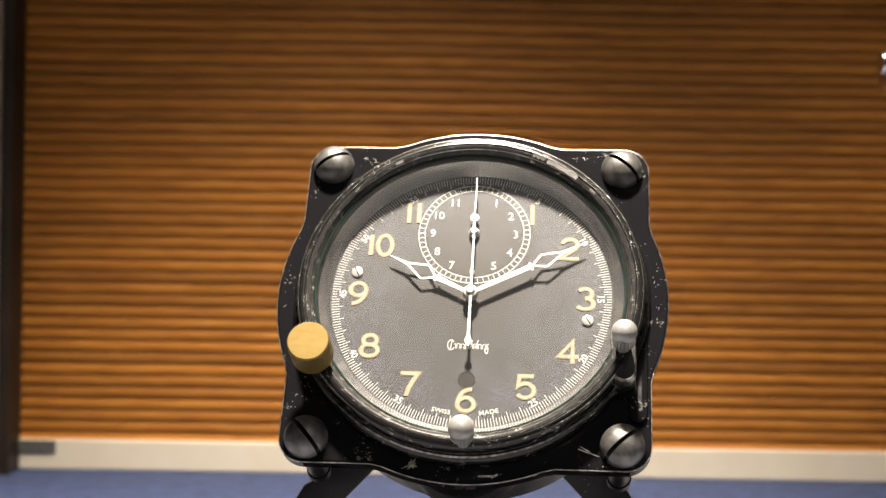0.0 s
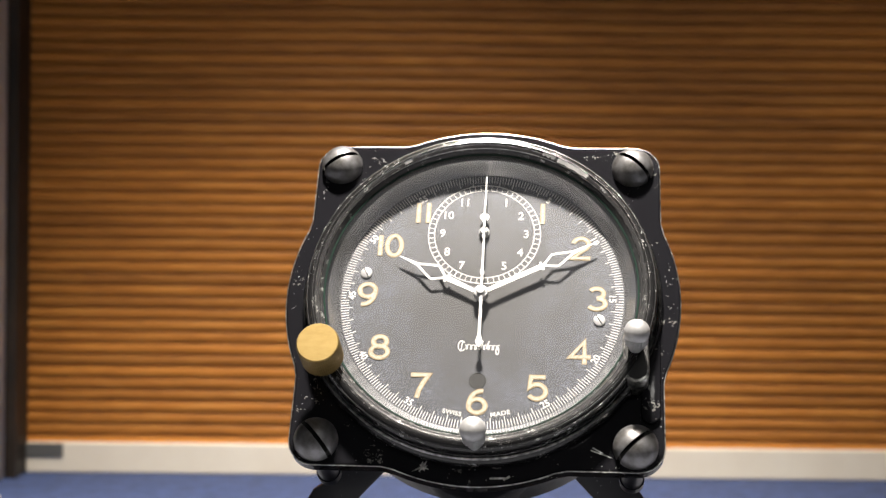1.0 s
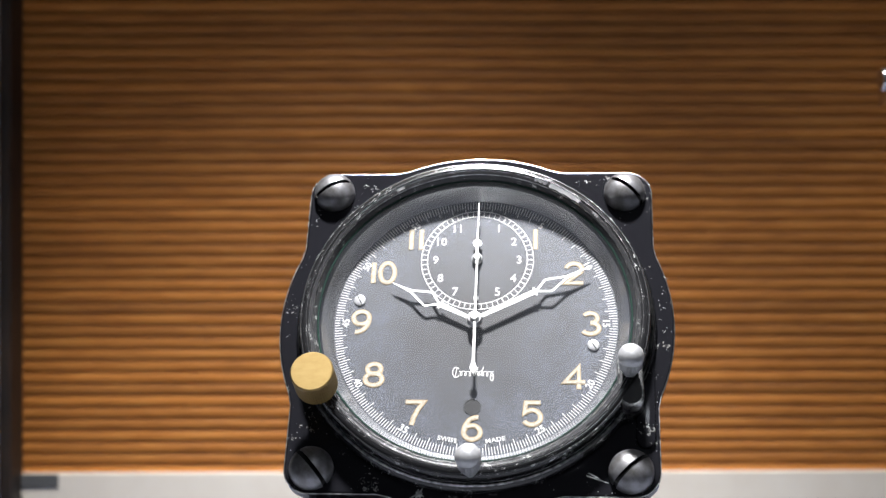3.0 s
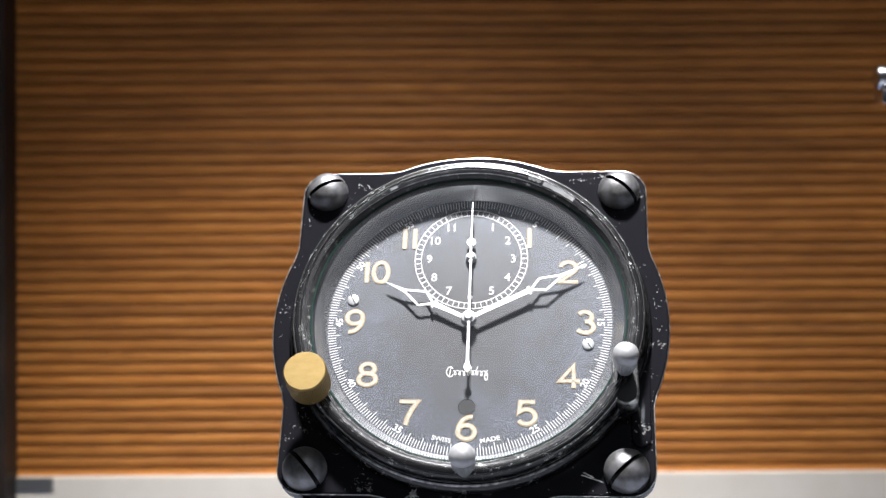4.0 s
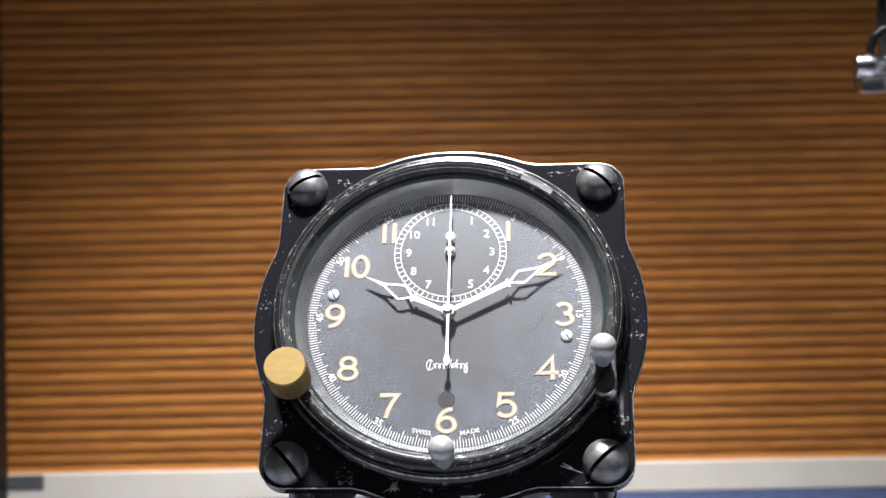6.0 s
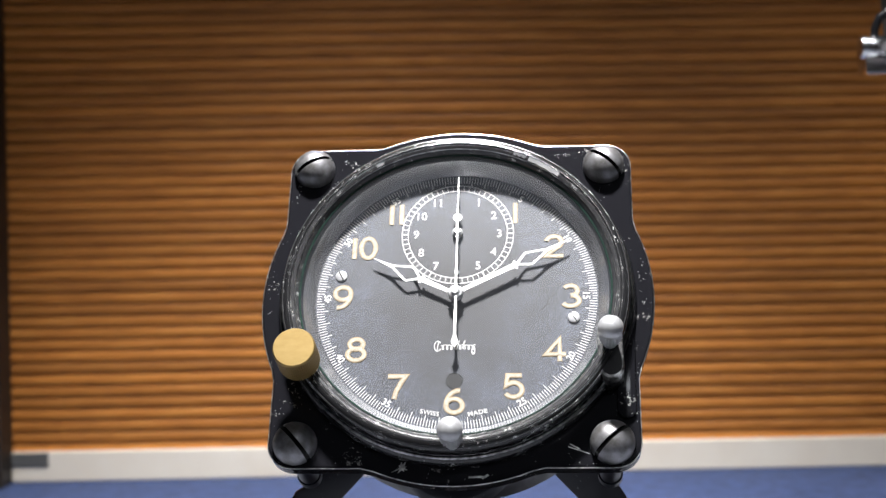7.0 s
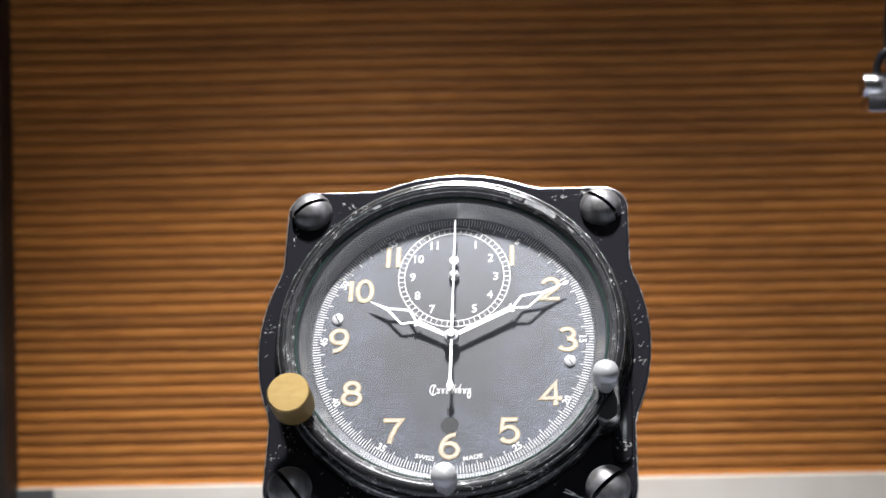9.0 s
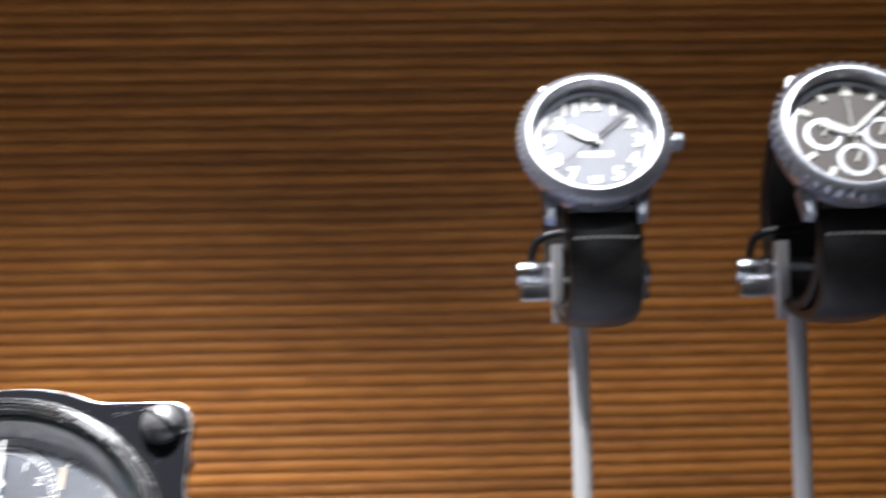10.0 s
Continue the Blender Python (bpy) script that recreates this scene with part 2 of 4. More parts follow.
wire(DUSTY_VEIL_GLASS, veil, "Fac", veil_amount, "Fac")
speck_amount = ramp(DUSTY_VEIL_GLASS, [(0.035, (0.22, 0.22, 0.22)), (0.06, (0, 0, 0))])
wire(DUSTY_VEIL_GLASS, speck, "Distance", speck_amount, "Fac")
d_sum = node(DUSTY_VEIL_GLASS, "ShaderNodeMath")
wire(DUSTY_VEIL_GLASS, veil_amount, "Color", d_sum, 0)
wire(DUSTY_VEIL_GLASS, speck_amount, "Color", d_sum, 1)
wire(DUSTY_VEIL_GLASS, d_sum, "Value", d_mix, 0)
tree.links.new(next(n for n in tree.nodes if n.type == "BSDF_TRANSPARENT").outputs[0], d_mix.inputs[1])
tree.links.new(d_veil_dust.outputs[0], d_mix.inputs[2])
tree.links.new(d_mix.outputs[0], next(n for n in tree.nodes if n.type == "MIX_SHADER" and n != d_mix).inputs[1])


# ---- mesh helpers ----
def link_mesh(name, bm, mat, smooth):
    me = bpy.data.meshes.new(name)
    bmesh.ops.scale(bm, vec=(U, U, U), verts=bm.verts)
    bm.to_mesh(me)
    bm.free()
    me.materials.append(mat)
    if smooth:
        for p in me.polygons:
            p.use_smooth = True
        me.set_sharp_from_angle(angle=radians(38))
    return me


def part(name, bm, mat, parent, label="", at=None, smooth=True):
    """One mesh object under a thing or a part; at: its place in the parent, in units."""
    ob = new(name, link_mesh(name, bm, mat, smooth))
    ob.parent = parent
    if at is not None:
        ob.matrix_basis = at if isinstance(at, Matrix) else Matrix.Translation(Vector(at) * U)
    return tagged(ob, label)


def thing(name, m, label, category, group=""):
    ob = new(name)
    ob.empty_display_size = 0.01
    ob.matrix_world = m
    return tagged(ob, label, category, group)


def block(x0, x1, y0, y1, z0, z1, bevel=0.0, segments=2, bm=None):
    own = bmesh.new()
    r = bmesh.ops.create_cube(own, size=1)
    for v in r["verts"]:
        v.co = Vector((x0 + (v.co.x + 0.5) * (x1 - x0), y0 + (v.co.y + 0.5) * (y1 - y0), z0 + (v.co.z + 0.5) * (z1 - z0)))
    if bevel:
        bmesh.ops.bevel(own, geom=own.edges[:], offset=bevel, segments=segments, affect="EDGES", profile=0.5)
    return joined(bm, own)


def joined(bm, own):
    """own added to bm, or own itself."""
    if bm is None:
        return own
    me = bpy.data.meshes.new("scratch")
    own.to_mesh(me)
    own.free()
    bm.from_mesh(me)
    bpy.data.meshes.remove(me)
    return bm


def lathe(profile, seg=96, centre=(0, 0), bm=None, wave=None):
    """A profile of (radius, height) turned round z; wave(angle, radius, height) may change the radius."""
    own = bmesh.new()
    rings = []
    for r, h in profile:
        if r < 1e-6:
            rings.append([own.verts.new((centre[0], centre[1], h))])
            continue
        ring = []
        for k in range(seg):
            a = 2 * math.pi * k / seg
            rr = r + (wave(k, r, h) if wave else 0)
            ring.append(own.verts.new((centre[0] + rr * math.cos(a), centre[1] + rr * math.sin(a), h)))
        rings.append(ring)
    for a, b in zip(rings, rings[1:]):
        for k in range(seg):
            q = (k + 1) % seg
            if len(a) == 1 and len(b) == 1:
                continue
            if len(a) == 1:
                own.faces.new((a[0], b[k], b[q]))
            elif len(b) == 1:
                own.faces.new((a[q], a[k], b[0]))
            else:
                own.faces.new((a[k], b[k], b[q], a[q]))
    bmesh.ops.recalc_face_normals(own, faces=own.faces)
    return joined(bm, own)


def prism(outline, z0, z1, bevel=0.0, bm=None, segments=2):
    """A closed outline raised from z0 to z1, with its upper edge rounded."""
    own = bmesh.new()
    low = [own.verts.new((x, y, z0)) for x, y in outline]
    face = own.faces.new(low)
    up = bmesh.ops.extrude_face_region(own, geom=[face])
    for v in up["geom"]:
        if isinstance(v, bmesh.types.BMVert):
            v.co.z = z1
    bmesh.ops.recalc_face_normals(own, faces=own.faces)
    if bevel:
        edges = [e for e in own.edges if all(abs(v.co.z - z1) < 1e-6 for v in e.verts)]
        bmesh.ops.bevel(own, geom=edges, offset=bevel, segments=segments, affect="EDGES", profile=0.5)
    return joined(bm, own)


def ring_flat(r0, r1, z0, z1, seg=128, centre=(0, 0), bm=None):
    return lathe([(r0, z0), (r0, z1), (r1, z1), (r1, z0)], seg, centre, bm)


def bar(p, q, width, z0, z1, bm=None, end=None):
    """A flat bar from p to q."""
    p, q = Vector(p), Vector(q)
    d = (q - p).normalized()
    n = Vector((-d.y, d.x))
    w0, w1 = width / 2, (width if end is None else end) / 2
    return prism([p + n * -w0, q + n * -w1, q + n * w1, p + n * w0], z0, z1, bm=bm)


def tube(points, radius, seg=12, bm=None):
    """A round wire through points."""
    own = bmesh.new()
    pts = [Vector(p) for p in points]
    rings = []
    side = None
    for k, p in enumerate(pts):
        d = (pts[min(k + 1, len(pts) - 1)] - pts[max(k - 1, 0)]).normalized()
        if side is None:
            side = d.orthogonal().normalized()
        side = (side - d * side.dot(d)).normalized()
        other = d.cross(side)
        rings.append([own.verts.new(p + radius * (math.cos(a) * side + math.sin(a) * other)) for a in (2 * math.pi * j / seg for j in range(seg))])
    for a, b in zip(rings, rings[1:]):
        for k in range(seg):
            own.faces.new((a[k], a[(k + 1) % seg], b[(k + 1) % seg], b[k]))
    own.faces.new(rings[0])
    own.faces.new(rings[-1])
    bmesh.ops.recalc_face_normals(own, faces=own.faces)
    return joined(bm, own)


def letters(text, height, weight=0.0, wide=1.0, thick=0.12):
    """A mesh of words in the built-in font, centred, capital height as given."""
    cu = bpy.data.curves.new("words", "FONT")
    cu.body, cu.align_x, cu.align_y = text, "CENTER", "CENTER"
    cu.size, cu.offset, cu.extrude, cu.resolution_u = 1.0, weight, 0.02, 4
    ob = bpy.data.objects.new("words", cu)
    scene.collection.objects.link(ob)
    me = bpy.data.meshes.new_from_object(ob.evaluated_get(bpy.context.evaluated_depsgraph_get()))
    bm = bmesh.new()
    bm.from_mesh(me)
    bpy.data.objects.remove(ob)
    bpy.data.curves.remove(cu)
    bpy.data.meshes.remove(me)
    ys = [v.co.y for v in bm.verts]
    xs = [v.co.x for v in bm.verts]
    k = height / (max(ys) - min(ys))
    cx, cy = (max(xs) + min(xs)) / 2, (max(ys) + min(ys)) / 2
    for v in bm.verts:
        v.co = Vector(((v.co.x - cx) * k * wide, (v.co.y - cy) * k, thick if v.co.z > 0 else 0))
    return bm


def turned(bm, degrees):
    bmesh.ops.rotate(bm, verts=bm.verts, cent=(0, 0, 0), matrix=Matrix.Rotation(radians(degrees), 3, "Z"))
    return bm


def moved(bm, x, y, z):
    bmesh.ops.translate(bm, verts=bm.verts, vec=(x, y, z))
    return bm


def round_path(cx, cy, r, a0, a1, n):
    return [(cx + r * math.cos(radians(a0 + (a1 - a0) * k / n)), cy + r * math.sin(radians(a0 + (a1 - a0) * k / n))) for k in range(n + 1)]


# ---- structure ----
def setting(name, bm, mat, label, smooth=False):
    ob = new(name, link_mesh(name, bm, mat, smooth))
    return tagged(ob, label, name.split("_")[0], "", "structure")


X0, X1, WALL = -153.5, 430.0, 218.6
setting("floor", block(-900, 900, 118, 300, -8, 0), SUEDE, "blue suede-like cloth covering the display floor")
# unseen front floor, coloured to bounce neutral light up at the clock
setting("floor_front", block(-900, 900, -240, 117.9, -8, 0), BOUNCE_GREY, "unseen blue-grey floor section added to bounce light upward")
wall_north = setting("wall_north", block(X0 - 60, X1, WALL + 2.0, WALL + 14, 0, 700), WOOD_BACK, "slatted orange-brown wooden back wall of the showcase")
setting("baseboard", block(X0, X1, WALL - 2.0, WALL + 1.1, 0, 10.8, 0.6), BOARD, "cream satin baseboard along the slatted wall")
# thin dark plate in place of the shadow on the board's end
setting("trim_west", block(X0 + 0.1, X0 + 13.2, WALL - 2.5, WALL - 1.9, 5.6, 10.5, 0.2), SHADE_GREY, "dark grey plate standing in for shade on the baseboard end")
setting("wall_west", block(X0 - 3.4, X0, 204, WALL + 1.1, 0, 700), DARK_SIDE, "dark brown return beside the slatted wall")
setting("post_west", block(-200, X0 - 3.5, 150, 203.8, 0, 700, 1.0), POST_PAINT, "pale bronze upright of the showcase frame", True)
setting("plinth_west", block(-215, -142, 128, 149, 0, 5.4, 1.2), BOARD, "cream plinth end at the foot of the frame upright", True)
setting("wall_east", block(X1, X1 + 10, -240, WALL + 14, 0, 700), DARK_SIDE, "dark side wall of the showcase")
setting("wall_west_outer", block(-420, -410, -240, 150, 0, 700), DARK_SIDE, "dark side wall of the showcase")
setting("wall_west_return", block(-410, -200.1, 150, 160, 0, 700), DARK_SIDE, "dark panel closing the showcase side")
setting("ceiling", block(-420, X1 + 10, -240, WALL + 14, 700, 712), CASE_TOP, "grey ceiling of the showcase")
setting("room_floor", block(-1100, 1100, -1500, -240.5, -800, -780), PLASTER, "grey room floor in front of the showcase")
setting("room_wall_south", block(-1100, 1100, -1520, -1500, -800, 1300), PLASTER, "pale grey room wall")
setting("room_wall_west", block(-1120, -1100, -1500, 300, -800, 1300), PLASTER, "pale grey room wall")
setting("room_wall_east", block(1100, 1120, -1500, 300, -800, 1300), PLASTER, "pale grey room wall")
setting("room_ceiling", block(-1100, 1100, -1500, -240.5, 1300, 1320), ROOM_CEILING, "pale room ceiling")



# ---- the aircraft clock ----
CLOCK_TURN = (60.6, 0, -5.54)
BASE = Vector((0, -4, 0))
clock = thing("aircraft_clock", pose(BASE.x * U, BASE.y * U, BASE.z * U, *CLOCK_TURN),
              "worn black square aircraft clock with charcoal dial, tilted on legs", "clock")
CENTRE = clock.matrix_world.to_3x3().inverted() @ (Vector((0, 0, 73)) - BASE)   # dial centre, from the base


def flange_outline():
    """A square with round corners, swelling into a circle on each side."""
    half, swell, corner = 36.7, 40.4, 5.2
    pts = []
    for quarter in range(4):
        a = 90 * quarter
        part_pts = []
        meet = math.degrees(math.acos(half / swell))
        part_pts += round_path(0, 0, swell, -meet + 2.0, meet - 2.0, 22)
        c = half - corner
        part_pts.append((half, half * math.tan(radians(meet)) + 1.2))
        part_pts += round_path(c, c, corner, 0, 90, 8)
        part_pts.append((half * math.tan(radians(meet)) + 1.2, half))
        t = Matrix.Rotation(radians(a), 2)
        pts += [tuple(t @ Vector(p)) for p in part_pts]
    return pts


part("flange", prism(flange_outline(), -3.6, -0.6, 0.5), ENAMEL, clock, "chipped black enamel square flange", CENTRE, False)
edge_line = [(x, y, -0.72) for x, y in flange_outline()]
part("worn_edge", tube(edge_line + edge_line[:1], 0.11, 6), RIM_METAL, clock, "bright worn edge of the flange", CENTRE)
part("case_body", lathe([(0, -32), (22, -32), (33.6, -29), (35, -26), (35, -3.7), (0, -3.7)], 96), CASE_BLACK, clock, "black drum case behind the flange", CENTRE)
bezel = part("bezel", lathe([(36.6, -0.6), (36.75, 0.4), (36.3, 1.7), (35.8, 2.2), (35.45, 1.95), (35.6, 3.4), (35.45, 4.7), (35.15, 5.5), (34.7, 5.95), (34.1, 6.1), (33.5, 5.95)], 160), BEZEL_BLACK, clock, "glossy worn black bezel ring", CENTRE)
part("bezel_rim", lathe([(33.5, 5.95), (33.42, 5.8), (33.3, 5.85), (32.75, 5.62), (32.4, 5.3), (31.95, 4.5)], 160), WORN_RIM, bezel, "worn bright inner rim")
part("inner_cone", lathe([(31.95, 4.5), (31.6, 4.0), (31.4, 3.2), (31.25, 2.9)], 160), CASE_BLACK, bezel, "dark inner cone round the glass")
part("dial_ring", lathe([(31.25, 2.9), (30.9, 2.3), (29.35, 0.25), (29.1, 0.06)], 160), RING_METAL, bezel, "polished sloping metal ring round the dial")
part("groove_line", lathe([(35.42, 2.0), (35.75, 2.32), (36.05, 2.1)], 160), RIM_METAL, bezel, "thin worn bright line")
for r, h in ((35.05, 5.62), (33.9, 6.07)):
    part("crest_line", lathe([(r + 0.14, h - 0.1), (r + 0.05, h + 0.07), (r - 0.12, h + 0.1)], 160), WORN_RIM, bezel, "thin worn bright line")
for r, h in ((33.42, 5.83), (32.62, 5.55)):
    part("rim_line", lathe([(r + 0.1, h - 0.05), (r, h + 0.08), (r - 0.1, h - 0.06)], 160), RIM_METAL, bezel, "thin bright scraped line")
for a0, a1, r0, r1 in ((50, 63, 32.8, 33.7), (64, 69, 33.0, 33.6), (41, 44, 33.0, 33.5), (118, 121, 32.9, 33.4)):
    bm = bmesh.new()
    rows = []
    for k in range(9):
        a = radians(a0 + (a1 - a0) * k / 8)
        worn = 0.09 * math.sin(k * 2.3 + a0)
        rows.append([bm.verts.new(((r + worn) * math.cos(a), (r + worn) * math.sin(a), h)) for r, h in ((r1, 6.08 if r1 > 33.5 else 5.96), (r0, 5.72))])
    for p, q in zip(rows, rows[1:]):
        bm.faces.new((p[0], q[0], q[1], p[1]))
    part("bare_patch", bm, NICKEL, bezel, "patch worn to bare silver metal", None, False)
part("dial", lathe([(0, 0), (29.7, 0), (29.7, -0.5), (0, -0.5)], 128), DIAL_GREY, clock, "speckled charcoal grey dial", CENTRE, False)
part("gasket", lathe([(31.95, 4.4), (31.8, 4.55), (31.55, 4.35)], 120), GASKET, clock, "greenish glass edge", CENTRE)
crystal = part("crystal", lathe([(0, 4.35), (31.6, 4.25)], 96), DUSTY_VEIL_GLASS, clock, "flat glass with dust specks and a pale veil for reflected light", CENTRE)
crystal.visible_shadow = False


def at_dial(x, y, z=0.0):
    return Matrix.Translation((CENTRE + Vector((x, y, z))) * U)


# minute track
bm = bmesh.new()
for k in range(300):
    a = radians(90 - k * 1.2)
    d = Vector((math.cos(a), math.sin(a)))
    long = k % 5 == 0 and (k % 25 != 0 or k in (0, 150))
    if k % 25 in (0, 1, 24) and k not in (0, 1, 299, 149, 150, 151):
        bar(d * 27.9, d * 28.9, 0.16, 0.0, 0.05, bm)
        continue
    bar(d * (26.5 if long else 27.3), d * 28.9, 0.15, 0.0, 0.05, bm)
part("minute_track", bm, WHITE_PRINT, clock, "fine white minute track", CENTRE, False)
bm = bmesh.new()
for r in (10.45, 11.75):
    ring_flat(r - 0.085, r + 0.085, 0.0, 0.05, 120, bm=bm)
for k in range(60):
    a = radians(90 - k * 6)
    d = Vector((math.cos(a), math.sin(a)))
    bar(d * 10.45, d * 11.75, 0.24 if k % 5 == 0 else 0.14, 0.0, 0.048, bm)
part("subdial_track", bm, WHITE_PRINT, clock, "white ladder ring of the small dial", at_dial(0, 14.95), False)

# large numerals, drawn as strokes: a tan outline with a paler filling
def oval(cx, cy, rx, ry, a0, a1, n=18):
    return [(cx + rx * math.cos(radians(a0 + (a1 - a0) * k / n)), cy + ry * math.sin(radians(a0 + (a1 - a0) * k / n))) for k in range(n + 1)]


SIX = [oval(0, -0.17, 0.29, 0.28, 0, 360, 28), oval(0.16, -0.15, 0.45, 0.6, 178, 84)]
DIGITS = {
    "0": [oval(0, 0, 0.27, 0.45, 0, 360, 32)],
    "1": [[(0, -0.5), (0, 0.5)]],
    "2": [oval(0, 0.2, 0.28, 0.25, 172, -38) + [(-0.3, -0.44), (0.34, -0.44)]],
    "3": [oval(-0.01, 0.23, 0.25, 0.22, 150, -90), oval(-0.01, -0.21, 0.31, 0.24, 90, -152)],
    "4": [[(0.15, -0.5), (0.15, 0.44), (-0.34, -0.2), (0.38, -0.2)]],
    "5": [[(0.3, 0.45), (-0.21, 0.45), (-0.26, 0.03)] + oval(-0.0, -0.15, 0.31, 0.3, 132, -150)],
    "6": SIX,
    "7": [[(-0.33, 0.45), (0.31, 0.45), (0.12, 0.12), (-0.02, -0.2), (-0.08, -0.5)]],
    "8": [oval(0, 0.235, 0.245, 0.215, 0, 360, 28), oval(0, -0.205, 0.305, 0.25, 0, 360, 28)],
    "9": [[(-x, -y) for x, y in line] for line in SIX],
}


def ribbon(points, width, z0, z1, bm):
    """A flat stroke of even width along points, with mitred bends."""
    pts = [Vector(p) for p in points]
    ring = (pts[0] - pts[-1]).length < 1e-5
    rows = []
    for k, p in enumerate(pts):
        before = pts[k - 1] if k else (pts[-2] if ring else None)
        after = pts[k + 1] if k + 1 < len(pts) else (pts[1] if ring else None)
        d0 = (p - before).normalized() if before is not None else (after - p).normalized()
        d1 = (after - p).normalized() if after is not None else d0
        d = (d0 + d1).normalized()
        n = Vector((-d.y, d.x)) * (width / 2 / max(0.5, d.dot(d1)))
        rows.append([bm.verts.new((q.x, q.y, z)) for q in (p + n, p - n) for z in (z0, z1)])
    for a, b in zip(rows, rows[1:]):
        for i, j in ((1, 3), (0, 1), (3, 2)):
            bm.faces.new((a[i], b[i], b[j], a[j]))
    if not ring:
        for r in (rows[0], rows[-1]):
            bm.faces.new((r[0], r[1], r[3], r[2]))
    bmesh.ops.recalc_face_normals(bm, faces=bm.faces)
    return bm


def digit(figure, height, width, z0, z1, x=0.0, wide=1.05, bm=None):
    bm = bm or bmesh.new()
    for k, line in enumerate(DIGITS[figure]):
        ribbon([(x + px * height * wide, py * height) for px, py in line], width, z0, z1 + 0.012 * k, bm)
    return bm


NUMERALS = {1: (12.1, 19.8), 2: (20.2, 11.6), 3: (23.5, 0.0), 4: (20.2, -12.0), 5: (11.8, -19.9), 6: (0.1, -23.1),
            7: (-11.5, -19.9), 8: (-20.1, -11.6), 9: (-23.5, 0.3), 10: (-19.9, 11.8), 11: (-13.05, 19.8)}
for k, (x, y) in NUMERALS.items():
    figures = {10: (("1", -1.75), ("0", 1.15)), 11: (("1", -1.05), ("1", 1.05))}.get(k, ((str(k), 0.0),))
    edge, fill = bmesh.new(), bmesh.new()
    for figure, dx in figures:
        tall = 4.9 if figure == "1" else 5.2
        digit(figure, tall, 1.02, 0, 0.1, dx, 1.08, edge)
        digit(figure, tall - 0.03, 0.6, 0.1, 0.15, dx, 1.08, fill)
    numeral = part("numeral", edge, IVORY, clock, "aged ivory hour numeral", at_dial(x, y), False)
    part("lume_fill", fill, IVORY_PALE, numeral, "paler worn filling", None, False)

# small minute figures, radial
for k in (5, 10, 15, 20, 25, 35, 40, 45, 50, 55):
    a = 90 - 6 * k
    x, y = 26.8 * math.cos(radians(a)), 26.8 * math.sin(radians(a))
    if k in (20, 25, 35, 40):
        turn = a + 90
        x, y = x * 1.007, y * 1.007
    else:
        turn = a - 90
    x, y = x * 0.995, y * 0.995
    part("minute_figure", turned(letters(str(k), 1.5, 0.02, 0.95, 0.06), turn), WHITE_PRINT, clock, "small white minute figure", at_dial(x, y, 0.01), False)
for k in range(1, 12):
    a = radians(90 - 30 * k)
    part("small_numeral", letters(str(k), 1.85, 0.008, 1.0, 0.06), WHITE_PRINT, clock, "small white subdial numeral", at_dial(8.75 * math.cos(a), 14.95 + 8.75 * math.sin(a)), False)
part("lettering", turned(letters("SWISS", 0.92, 0.01, 1.15, 0.05), -11), WHITE_PRINT, clock, "tiny white lettering", at_dial(-4.75, -25.4), False)
part("lettering", turned(letters("MADE", 0.92, 0.01, 1.15, 0.05), 11), WHITE_PRINT, clock, "tiny white lettering", at_dial(4.75, -25.4), False)

# the maker's mark as a plain waving stroke
bm = bmesh.new()
loops = [(-2.9 + 7.0 * k / 120 + 0.36 * math.sin(k * 0.42), -0.15 + 0.5 * math.cos(k * 0.42) + 0.06 * math.sin(k * 0.11)) for k in range(121)]
ribbon(loops, 0.15, 0, 0.05, bm)
ribbon(oval(-3.5, 0.1, 0.7, 1.1, 40, 330, 24), 0.18, 0, 0.055, bm)
ribbon([(-3.7, -1.1), (-3.3, 1.3)], 0.18, 0, 0.06, bm)
ribbon([(0.35, -0.4), (0.85, 1.3)], 0.18, 0, 0.06, bm)
ribbon([(1.45, -0.5), (2.0, 1.35)], 0.18, 0, 0.06, bm)
ribbon(oval(3.7, -0.85, 0.3, 0.85, 60, -200, 16), 0.2, 0, 0.06, bm)
part("maker_mark", bm, WHITE_PRINT, clock, "white waving stroke mark", at_dial(0, -11.1), False)
# dark scratches; the strokes near the 5 draw a small shadow
for x, y, a, ln in ((17.5, -3.2, 55, 2.2), (18.6, -1.6, 60, 1.3), (14.0, -6.6, 50, 1.0), (11.6, -15.0, 100, 2.6), (13.2, -17.6, 105, 3.0), (-14.5, -19.2, 75, 2.4)):
    part("dial_scratch_shade", turned(bar((0, 0), (ln, 0), 0.22, 0, 0.02, None, 0.08), a), SLOT, clock, "thin dark stroke on the dial, drawn for scratches and shade", at_dial(x, y, 0.005), False)
part("dial_hole", lathe([(0, -0.02), (1.6, -0.02), (1.66, 0.03), (1.72, 0.03), (1.72, -0.3)], 40), SLOT, clock, "round dark hole in the dial", at_dial(0, -18.6, 0.04))
for x, y, turn in ((-24.1, 5.2, 115), (24.0, -4.9, 120)):
    screw = part("dial_screw", turned(lathe([(0, 0.42), (1.0, 0.42), (1.2, 0.3), (1.25, 0.0)], 32), 0), NICKEL, clock, "tiny slotted dial screw", at_dial(x, y))
    part("slot", turned(block(-1.15, 1.15, -0.13, 0.13, 0.38, 0.44), turn), SLOT, screw, "", None, False)


